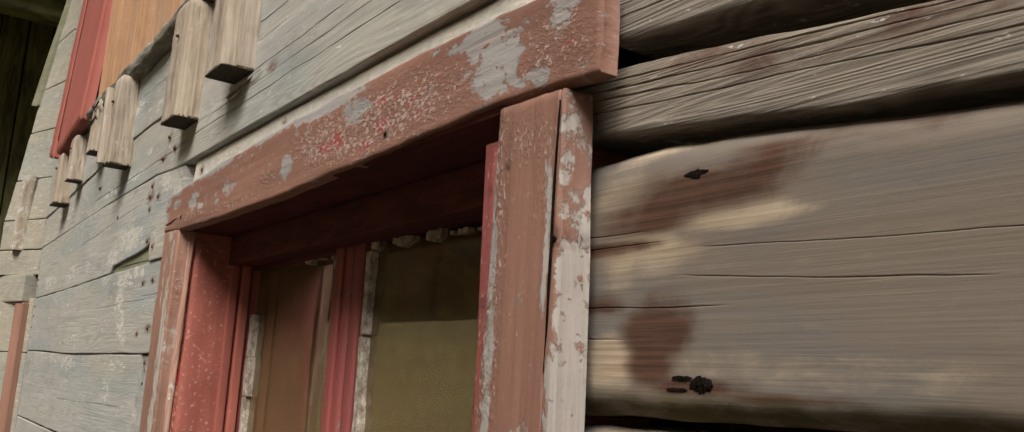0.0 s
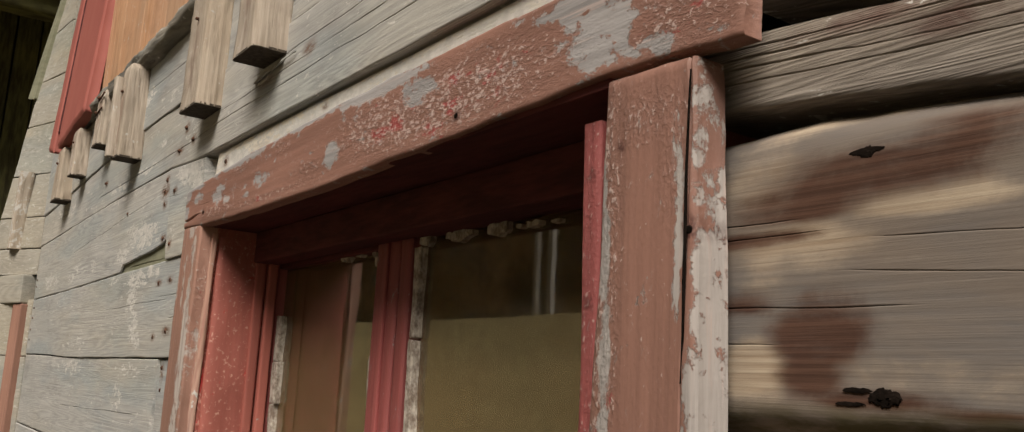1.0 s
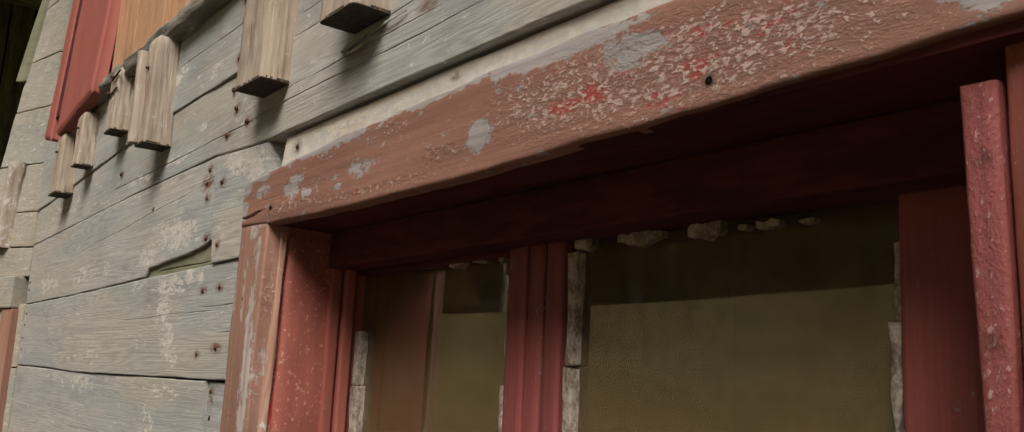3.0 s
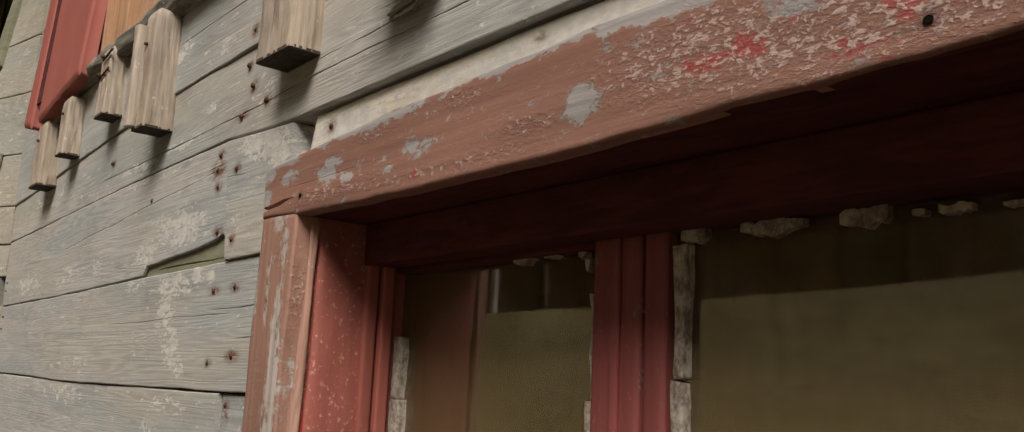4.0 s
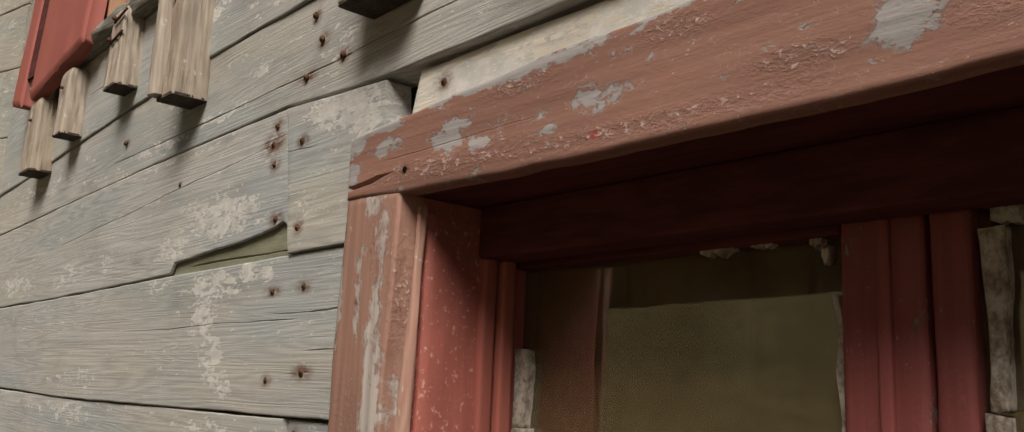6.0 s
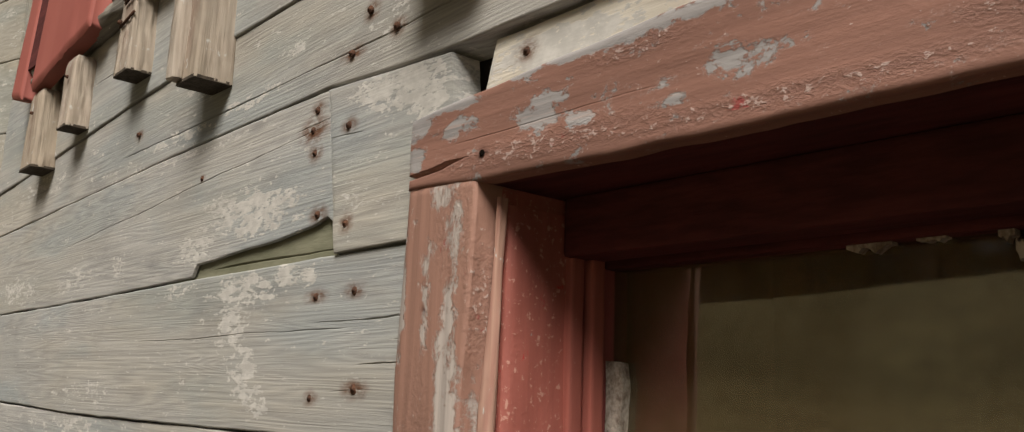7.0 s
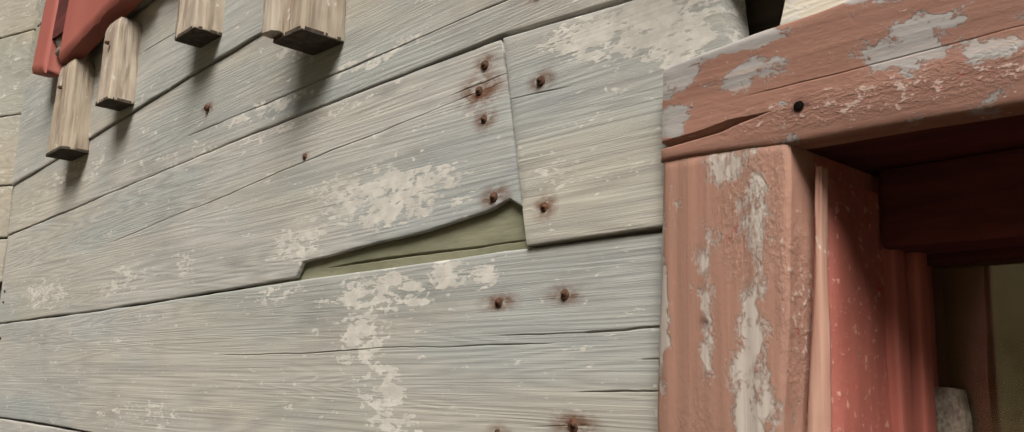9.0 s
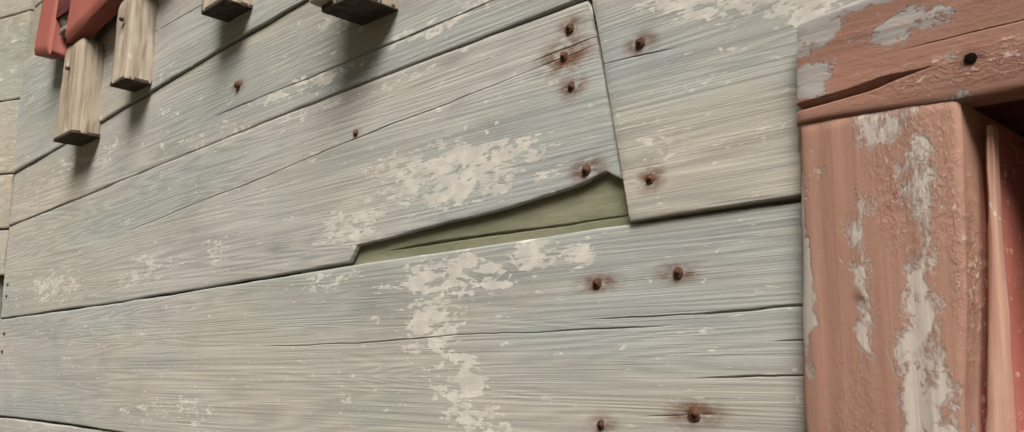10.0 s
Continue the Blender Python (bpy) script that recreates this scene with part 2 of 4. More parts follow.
M_ENDGRAIN = plain("dark_end_grain", (0.035, 0.027, 0.020), (0.085, 0.066, 0.048), (120, 120, 120), 0.95, 0.001)
M_OLIVE = plain("green_stained_underboard", (0.155, 0.155, 0.100), (0.225, 0.220, 0.150), (8, 8, 30))
M_DARKWOOD = plain("old_dark_timber", (0.035, 0.028, 0.022), (0.075, 0.06, 0.047), (4, 20, 40))
M_ROOM = plain("dark_room_boards", (0.06, 0.045, 0.032), (0.11, 0.085, 0.06), (3, 3, 12))
M_RUST = plain("rusty_iron", (0.038, 0.020, 0.013), (0.130, 0.060, 0.034), (220, 220, 220), 0.9, 0.0006)
# red paint darkened to hold the shade under the window head and in gaps
M_RED_SHADE = plain("dark_red_shade", (0.062, 0.014, 0.013), (0.125, 0.030, 0.027), (6, 30, 30))
M_PUTTY = plain("cracked_cream_putty", (0.20, 0.15, 0.115), (0.58, 0.52, 0.44), (75, 75, 55), 0.9, 0.002)
M_SOIL = plain("hole_lining", (0.006, 0.005, 0.004), (0.014, 0.010, 0.008), (50, 50, 50), 1.0, 0.001, 0.0)
M_GRASS = plain("meadow_grass", (0.185, 0.150, 0.066), (0.268, 0.213, 0.096), (0.25, 0.25, 0.25), 0.95, 0.02)
M_BOUNCE_CUT = plain("dark_bounce_cut", (0.022, 0.017, 0.012), (0.045, 0.035, 0.025), (6, 6, 6), 0.95, 0.01)
M_LEAF = plain("dark_green_leaves", (0.035, 0.046, 0.017), (0.085, 0.095, 0.038), (1.5, 1.5, 1.5), 0.8)
M_LEAF_RUST = plain("autumn_rust_leaves", (0.21, 0.13, 0.060), (0.40, 0.23, 0.10), (1.5, 1.5, 1.5), 0.8)
M_BARK = plain("dark_bark", (0.03, 0.024, 0.018), (0.07, 0.055, 0.04), (9, 9, 3), 0.95, 0.01)
M_SIGN_EDGE = plain("sign_orange_enamel", (0.85, 0.50, 0.24), (0.90, 0.56, 0.28), (3, 3, 3), 0.5)
M_SIGN_RED = plain("sign_red_enamel", (0.66, 0.08, 0.05), (0.72, 0.10, 0.06), (3, 3, 3), 0.5)
M_WHITEPOST = plain("white_painted_post", (0.62, 0.60, 0.55), (0.75, 0.73, 0.68), (3, 3, 3), 0.7)


def glass_material():
    m = Nodes("old_window_glass")
    w = m.noise(m.scaled(5, 5, 7), 1.0, 2, 0.5)
    b = m.bsdf.inputs
    b["Base Color"].default_value = (0.93, 0.95, 0.90, 1)
    b["Roughness"].default_value = 0.02
    b["IOR"].default_value = 2.05
    b["Transmission Weight"].default_value = 1.0
    m.set(b["Normal"], m.bump(w, 0.0003, 0.25))
    nt = m.mat.node_tree
    film = nt.nodes.new("ShaderNodeBsdfDiffuse")
    film.inputs["Color"].default_value = (0.195, 0.136, 0.064, 1)
    blend = nt.nodes.new("ShaderNodeMixShader")
    dust = m.math('ADD', m.step(m.noise(m.scaled(6, 6, 3), 1.0, 5, 0.6, 0.5), 0.3, 0.7, 0.16, 0.40), m.step(m.noise(m.scaled(70, 70, 45), 1.0, 4, 0.7), 0.45, 0.75, 0.0, 0.10))
    m.set(blend.inputs[0], dust)
    nt.links.new(m.bsdf.outputs[0], blend.inputs[1])
    nt.links.new(film.outputs[0], blend.inputs[2])
    out = [n for n in nt.nodes if n.type == 'OUTPUT_MATERIAL'][0]
    nt.links.new(blend.outputs[0], out.inputs["Surface"])
    return m.mat


M_GLASS = glass_material()


# ---- mesh helpers ----
def hashed(ix, iy, seed):
    h = (ix.astype(np.int64) * 374761393 + iy.astype(np.int64) * 668265263 + seed * 974634539) & 0x7fffffff
    h = ((h ^ (h >> 13)) * 1274126177) & 0x7fffffff
    return ((h ^ (h >> 16)) & 0xffff) / 65535.0 - 0.5


def vnoise(x, y, seed, octaves=3):
    """Smooth value noise in about -0.5..0.5, for arrays."""
    x, y = np.broadcast_arrays(np.asarray(x, float), np.asarray(y, float))
    total, amp = np.zeros(x.shape), 1.0
    for k in range(octaves):
        ix, iy = np.floor(x), np.floor(y)
        fx, fy = x - ix, y - iy
        fx, fy = fx * fx * (3 - 2 * fx), fy * fy * (3 - 2 * fy)
        a, b = hashed(ix, iy, seed + k), hashed(ix + 1, iy, seed + k)
        c, d = hashed(ix, iy + 1, seed + k), hashed(ix + 1, iy + 1, seed + k)
        total = total + amp * ((a * (1 - fx) + b * fx) * (1 - fy) + (c * (1 - fx) + d * fx) * fy)
        x, y, amp = x * 2.03 + 11.7, y * 2.03 + 5.3, amp * 0.5
    return total


def link(name, verts, faces, mat, parent=None, label="", smooth=True, attrs=None):
    me = bpy.data.meshes.new(name)
    me.from_pydata([tuple(v) for v in verts], [], [tuple(f) for f in faces])
    me.polygons.foreach_set("use_smooth", [smooth] * len(me.polygons))
    for key, values in (attrs or {}).items():
        a = me.attributes.new(key, 'FLOAT', 'POINT')
        a.data.foreach_set("value", np.asarray(values, dtype=np.float32))
    me.materials.append(mat)
    me.update()
    ob = new(name, me)
    if parent is not None:
        ob.parent = parent
    if label:
        ob["label"] = label
    return ob


def part(name, bm, mat, parent, label="", smooth=False):
    me = bpy.data.meshes.new(name)
    bm.to_mesh(me)
    bm.free()
    me.polygons.foreach_set("use_smooth", [smooth] * len(me.polygons))
    me.materials.append(mat)
    ob = new(name, me)
    ob.parent = parent
    if label:
        ob["label"] = label
    return ob


def empty(name, label, category, group="", kind="", at=(0, 0, 0)):
    ob = new(name)
    ob.location = at
    return tagged(ob, label, category, group, kind)


def spots(u, v, rows):
    """Sum of soft ellipses (u, v, radius along, radius across, amount)."""
    total = np.zeros(np.broadcast(u, v).shape)
    for a, b, ra, rb, k in rows:
        total = np.maximum(total, k * np.clip(1.6 - 1.6 * np.sqrt(((u - a) / ra) ** 2 + ((v - b) / rb) ** 2), 0, 1))
    return total


def board(name, axis, ends, lo, hi, y, thick, mat, parent=None, label="", cracks=(), wear=(), stain=(), rust=(), base=(0.0, 0.0),
          seed=1, step=0.006, edge=0.0008, bow=0.0012, radius=0.0013, lean=None):
    """A board facing -y that runs along x or z, with worn edges. ends: (start low, start high, end low, end high) along it; lo and hi: knots
    (along, across) of its two long edges; cracks: ((a, b), (a, b), half width, depth); wear, stain, rust: spots(); base: overall wear and stain."""
    n = max(4, int((max(ends) - min(ends)) / step))
    s = np.linspace(0, 1, n)
    u_mid = (ends[0] + ends[1]) / 2 + s * ((ends[2] + ends[3]) / 2 - (ends[0] + ends[1]) / 2)
    lo_v = np.interp(u_mid, *zip(*lo)) + edge * 2 * vnoise(u_mid * 14, 0.3, seed)
    hi_v = np.interp(u_mid, *zip(*hi)) + edge * 2 * vnoise(u_mid * 14, 7.7, seed + 5)
    rails, depth = [lo_v], [np.zeros(n)]
    for i, ((a0, b0), (a1, b1), w, d) in enumerate(sorted(cracks, key=lambda c: c[0][1] + c[1][1])):
        line = b0 + (np.clip(u_mid, a0, a1) - a0) / (a1 - a0) * (b1 - b0) + 0.003 * vnoise(u_mid * 9, 3.1 + i, seed + 9, 5)
        line = np.minimum(np.maximum(line, rails[-1] + 0.006), hi_v - 0.004 * (len(cracks) - i))
        fade = np.clip(np.minimum(u_mid - a0, a1 - u_mid) / 0.03, 0, 1) * np.clip(0.75 + 1.2 * vnoise(u_mid * 12, 1.7 + i, seed + 3), 0.15, 1.2)
        if a0 <= min(ends) + 0.01:
            fade = np.where(u_mid < (a0 + a1) / 2, np.clip(0.8 + vnoise(u_mid * 12, 1.7, seed), 0.3, 1), fade)
        if a1 >= max(ends) - 0.01:
            fade = np.where(u_mid > (a0 + a1) / 2, np.clip(0.8 + vnoise(u_mid * 12, 1.7, seed), 0.3, 1), fade)
        for k in (-2, -1, 0, 1, 2):
            rails.append(line + np.sign(k) * (w * fade * (k != 0) + 0.0001) + (0.0009 * np.sign(k) if abs(k) == 2 else 0))
            depth.append(d * fade * (k == 0))
    rails.append(hi_v)
    depth.append(np.zeros(n))
    rows, deep = [], []
    for j in range(len(rails) - 1):
        gap = float(np.mean(rails[j + 1] - rails[j]))
        m = max(1, int(gap / step)) if gap > 0.004 else 1
        f = np.linspace(0, 1, m + 1)[:-1]
        if j == 0 and m > 1:
            f = np.insert(f, 1, (f[1] * 0.14, f[1] * 0.42))
        if j == len(rails) - 2 and m > 1:
            f = np.append(f, (1 - (1 - f[-1]) * 0.42, 1 - (1 - f[-1]) * 0.14))
        for q in f:
            rows.append(rails[j] * (1 - q) + rails[j + 1] * q)
            deep.append(depth[j] * (1 - min(1, q * 50)) if q else depth[j])
    rows.append(rails[-1])
    deep.append(depth[-1])
    V, DEEP = np.array(rows), np.array(deep)
    t = (V - lo_v) / np.maximum(hi_v - lo_v, 1e-6)
    start, stop = ends[0] + (ends[1] - ends[0]) * t, ends[2] + (ends[3] - ends[2]) * t
    rag = 0.002 * vnoise(V * 60, 2.2, seed + 20)
    U = start + rag + s[None, :] * (stop - start)
    d = np.minimum(np.minimum(V - lo_v, hi_v - V), np.minimum(U - start, stop - U) + 0.0005)
    rim = radius * np.clip(1 - np.clip(d, 0, None) / radius, 0, 1) ** 2
    Y = y + DEEP + rim + bow * 2 * vnoise(U * 3, V * 9, seed + 30) + 0.0006 * vnoise(U * 8, V * 40, seed + 31, 2)
    if lean:
        Y = Y + lean(U, V)
    attrs = {"wear": np.clip(base[0] + spots(U, V, wear), 0, 1), "stain": np.clip(base[1] + spots(U, V, stain), 0, 1), "rust": spots(U, V, [(a, b, 1.5 * ra, 1.3 * rb, k) for a, b, ra, rb, k in rust])}
    nr, nc = V.shape
    P = np.stack([U, Y, V], -1) if axis == 'x' else np.stack([V, Y, U], -1)
    verts = P.reshape(-1, 3)
    idx = np.arange(nr * nc).reshape(nr, nc)
    quad = np.stack([idx[:-1, :-1], idx[:-1, 1:], idx[1:, 1:], idx[1:, :-1]], -1).reshape(-1, 4)
    loop = np.concatenate([idx[0, :-1], idx[:-1, -1], idx[-1, :0:-1], idx[:0:-1, 0]])
    front, back = verts[loop], verts[loop].copy()
    back[:, 1] = back[:, 1] * 0 + y + thick + (lean(U, V).reshape(-1)[loop] if lean else 0)
    k, b0 = len(loop), len(verts)
    verts = np.concatenate([verts, front, back])
    i = np.arange(k)
    j = (i + 1) % k
    side = np.stack([b0 + j, b0 + i, b0 + k + i, b0 + k + j], -1)
    faces = quad.tolist() + side.tolist() + [list(range(b0 + k, b0 + 2 * k))]
    if axis == 'z':
        faces = [f[::-1] for f in faces]
    for key in attrs:
        a = attrs[key].reshape(-1)
        attrs[key] = np.concatenate([a, a[loop], a[loop]])
    ob = link(name, verts, faces, mat, parent, label, True, attrs)
    return ob


def loft(name, axis, a0, a1, centre, half, mat, parent=None, label="", power=5.0, levels=40, ring=28, rough=0.002, seed=3, cap0=0.0, cap1=0.0, wear=(), stain=(), base=(0.0, 0.0), streak=0.0):
    """A rounded bar along x or z. centre(s) and half(s) give (y, other) for s in 0..1; cap0, cap1 round its ends over that length."""
    s = np.linspace(0, 1, levels)
    length = abs(a1 - a0)
    for cap, at in ((cap0, 0), (cap1, 1)):
        if cap:
            extra = np.linspace(0, cap / length, 6)
            s = np.concatenate([s, extra if at == 0 else 1 - extra])
    s = np.unique(np.round(s, 5))
    th = np.linspace(0, 2 * np.pi, ring, endpoint=False)
    c, sn = np.cos(th), np.sin(th)
    r = (np.abs(c) ** power + np.abs(sn) ** power) ** (-1 / power)
    verts = []
    for q in s:
        cy, co = centre(q)
        hy, ho = half(q)
        k = 1.0
        if cap0 and q * length < cap0:
            k = math.sqrt(max(0.02, 1 - (1 - q * length / cap0) ** 2)) * 0.35 + 0.65
        if cap1 and (1 - q) * length < cap1:
            k = math.sqrt(max(0.02, 1 - (1 - (1 - q) * length / cap1) ** 2)) * 0.35 + 0.65
        u = a0 + (a1 - a0) * q
        nz = rough * 2 * vnoise(u * 22 + th * 0, th * 2.2, seed) + streak * vnoise(u * 3 + th * 0, th * 14, seed + 7, 2)
        yy, oo = cy + (hy * k * r + nz) * c, co + (ho * k * r + nz) * sn
        for i in range(ring):
            verts.append((u, yy[i], oo[i]) if axis == 'x' else (oo[i], yy[i], u))
    faces = []
    m = len(s)
    for a in range(m - 1):
        for i in range(ring):
            j = (i + 1) % ring
            f = (a * ring + i, a * ring + j, (a + 1) * ring + j, (a + 1) * ring + i)
            faces.append(f if axis == 'x' else f[::-1])
    verts = np.array(verts)
    n0 = len(verts)
    verts = np.concatenate([verts, verts[:ring], verts[-ring:]])
    e0, e1 = list(range(n0, n0 + ring)), list(range(n0 + ring, n0 + 2 * ring))
    faces += [e0[::-1], e1] if axis == 'x' else [e0, e1[::-1]]
    U, V = (verts[:, 0], verts[:, 2]) if axis == 'x' else (verts[:, 2], verts[:, 0])
    attrs = {"wear": np.clip(base[0] + spots(U, V, wear), 0, 1), "stain": np.clip(base[1] + spots(U, V, stain), 0, 1), "rust": np.zeros(len(verts))}
    return link(name, verts, faces, mat, parent, label, True, attrs)


def box(name, x0, x1, y0, y1, z0, z1, mat, parent=None, label="", bevel=0.0):
    bm = bmesh.new()
    bmesh.ops.create_cube(bm, size=1.0)
    for v in bm.verts:
        v.co = Vector(((x0 + x1) / 2 + v.co.x * (x1 - x0), (y0 + y1) / 2 + v.co.y * (y1 - y0), (z0 + z1) / 2 + v.co.z * (z1 - z0)))
    if bevel:
        bmesh.ops.bevel(bm, geom=bm.edges[:], offset=bevel, segments=2, profile=0.6, affect='EDGES')
    return part(name, bm, mat, parent, label)


def nail(x, y, z, parent, size=0.0045, bent=0.0):
    """A rusty nail with a domed head that stands a little proud."""
    bm = bmesh.new()
    bmesh.ops.create_cone(bm, cap_ends=True, segments=9, radius1=size, radius2=size * 0.80, depth=0.0016, matrix=pose(0, 0.0002, 0, 90 + bent * 0.4, 0, 13))
    bmesh.ops.create_cone(bm, cap_ends=True, segments=7, radius1=size * 0.4, radius2=size * 0.4, depth=0.02, matrix=pose(0, 0.008, 0, 90, 0, 0))
    ob = part("nail", bm, M_RUST, parent, "", True)
    ob.location = (x, y, z)
    return ob


# ---- the wall ----
wall = empty("wall_front", "old plank wall of weathered grey boards with flaking cream paint", "wall", kind="structure")
# timber core behind the planks, in four pieces round the window opening
CORE0, CORE1 = 0.045, 0.16
for x0, x1, z0, z1 in ((-2.45, -0.64, 0.0, 3.3), (-0.64, 2.6, 2.02, 3.3), (-0.64, 0.60, 0.0, 0.95)):
    box("timber_core", x0, x1, CORE0, CORE1, z0, z1, M_DARKWOOD, wall)
box("timber_core", 0.562, 2.6, 0.145, 0.20, 0.0, 2.02, M_DARKWOOD, wall)

Z_E = ((-2.25, 2.148), (-1.83, 2.168), (-1.46, 2.190), (-1.1, 2.207), (-0.5, 2.214), (0.9, 2.215))
Z_D = ((-2.25, 2.054), (-1.28, 2.079), (-0.85, 2.084), (-0.6, 2.071), (0.9, 2.074))
shift = lambda knots, d: tuple((a, b + d) for a, b in knots)

low = board("plank", 'x', (-2.19, -2.19, -0.66, -0.66), ((-3, 1.30), (0, 1.30)), ((-2.3, 1.526), (-1.58, 1.516), (0, 1.516)), 0.0, 0.04, M_GREY, wall, seed=11)
b_row = board("plank", 'x', (-2.19, -2.19, -0.795, -0.793), ((-2.3, 1.530), (-1.58, 1.520), (0, 1.520)), ((-2.3, 1.727), (-1.98, 1.724), (-1.5, 1.7155), (0, 1.7155)), 0.001, 0.04, M_GREY, wall, seed=12,
              cracks=(((-1.6, 1.60), (-0.9, 1.61), 0.0006, 0.004),), wear=((-1.0, 1.69, 0.12, 0.02, 0.50), (-1.55, 1.70, 0.25, 0.025, 0.42), (-1.05, 1.64, 0.05, 0.05, 0.45)), base=(0.05, 0))
filler = board("plank", 'x', (-0.790, -0.789, -0.66, -0.66), ((-2, 1.52), (0, 1.52)), ((-2, 1.714), (0, 1.714)), 0.006, 0.035, M_GREY, wall, seed=13, base=(0.2, 0.1), rust=((-0.775, 1.69, 0.012, 0.02, 0.9),))
a_row = board("plank", 'x', (-2.19, -2.19, -0.655, -0.655), ((-2.3, 1.730), (-1.98, 1.727), (-1.5, 1.7178), (0, 1.7178)), ((-2.3, 1.890), (-1.68, 1.891), (-1.16, 1.8975), (-0.82, 1.898), (0, 1.8965)), 0.0, 0.04, M_GREY, wall, seed=14, step=0.005,
              cracks=(((-1.30, 1.823), (-0.78, 1.8245), 0.0003, 0.005), ((-0.84, 1.830), (-0.655, 1.8255), 0.0007, 0.007), ((-0.755, 1.789), (-0.655, 1.7915), 0.0005, 0.005), ((-0.70, 1.8115), (-0.655, 1.812), 0.0006, 0.005), ((-0.80, 1.764), (-0.745, 1.767), 0.0004, 0.004)),
              wear=((-1.01, 1.875, 0.12, 0.030, 0.62), (-0.90, 1.885, 0.08, 0.018, 0.62), (-1.03, 1.835, 0.06, 0.040, 0.62), (-0.99, 1.785, 0.045, 0.045, 0.64), (-0.96, 1.748, 0.05, 0.025, 0.62), (-1.20, 1.885, 0.08, 0.014, 0.50), (-1.62, 1.84, 0.03, 0.02, 0.40), (-1.5, 1.75, 0.20, 0.02, 0.40)),
              rust=((-0.768, 1.860, 0.016, 0.007, 1), (-0.840, 1.858, 0.020, 0.007, 1), (-0.757, 1.766, 0.020, 0.009, 1), (-0.837, 1.756, 0.012, 0.007, 0.9)), base=(0.05, 0))
notch_row = board("plank", 'x', (-2.19, -2.19, -0.812, -0.848), ((-2.3, 1.8925), (-1.68, 1.8935), (-1.168, 1.9003), (-1.157, 1.9155), (-1.05, 1.9225), (-0.95, 1.9265), (-0.875, 1.9335), (-0.850, 1.9400), (-0.838, 1.9330), (-0.80, 1.918)), shift(Z_D, -0.002), 0.0, 0.005, M_GREY, wall, seed=15, step=0.005,
                  cracks=(((-1.68, 1.990), (-0.83, 2.0425), 0.0004, 0.006), ((-0.90, 2.0385), (-0.825, 2.0425), 0.0012, 0.008)),
                  wear=((-1.00, 1.965, 0.15, 0.038, 0.74), (-1.15, 1.935, 0.07, 0.025, 0.74), (-1.08, 1.985, 0.08, 0.02, 0.60), (-1.42, 1.935, 0.05, 0.03, 0.52), (-1.62, 1.93, 0.12, 0.03, 0.52), (-1.95, 1.93, 0.2, 0.03, 0.52), (-1.2, 2.07, 0.3, 0.008, 0.38)),
                  rust=((-0.866, 2.063, 0.013, 0.010, 1), (-0.872, 2.041, 0.026, 0.016, 1), (-0.864, 2.014, 0.013, 0.010, 1), (-0.850, 1.945, 0.016, 0.010, 1), (-1.15, 2.03, 0.006, 0.006, 0.8)), base=(0.05, 0))
short = board("plank", 'x', (-0.806, -0.840, -0.612, -0.629), ((-1, 1.8985), (0, 1.9025)), ((-0.86, 2.081), (-0.61, 2.0665), (0, 2.06)), -0.004, 0.034, M_GREY, wall, "grey filler plank with curling cream paint", seed=16, step=0.005,
              wear=((-0.70, 2.05, 0.10, 0.035, 0.85), (-0.76, 2.06, 0.05, 0.02, 0.70), (-0.66, 2.03, 0.05, 0.035, 0.7), (-0.78, 1.95, 0.03, 0.04, 0.4)),
              cracks=(((-0.83, 2.024), (-0.76, 2.020), 0.0005, 0.004),),
              rust=((-0.787, 1.928, 0.011, 0.010, 1), (-0.794, 2.031, 0.013, 0.008, 1)), base=(0.05, 0))
cream = board("plank", 'x', (-0.603, -0.574, 0.535, 0.535), ((-1, 1.96), (1, 1.96)), ((-0.6, 2.066), (1, 2.0675)), 0.003, 0.035, M_CREAM, wall, "cream limed plank above the window head", seed=17,
              wear=((-0.5, 2.04, 0.1, 0.02, 0.6), (0, 2.05, 0.5, 0.015, 0.55)), rust=((-0.535, 2.045, 0.012, 0.010, 1), (-0.15, 2.055, 0.01, 0.007, 0.8)), base=(0.42, 0))
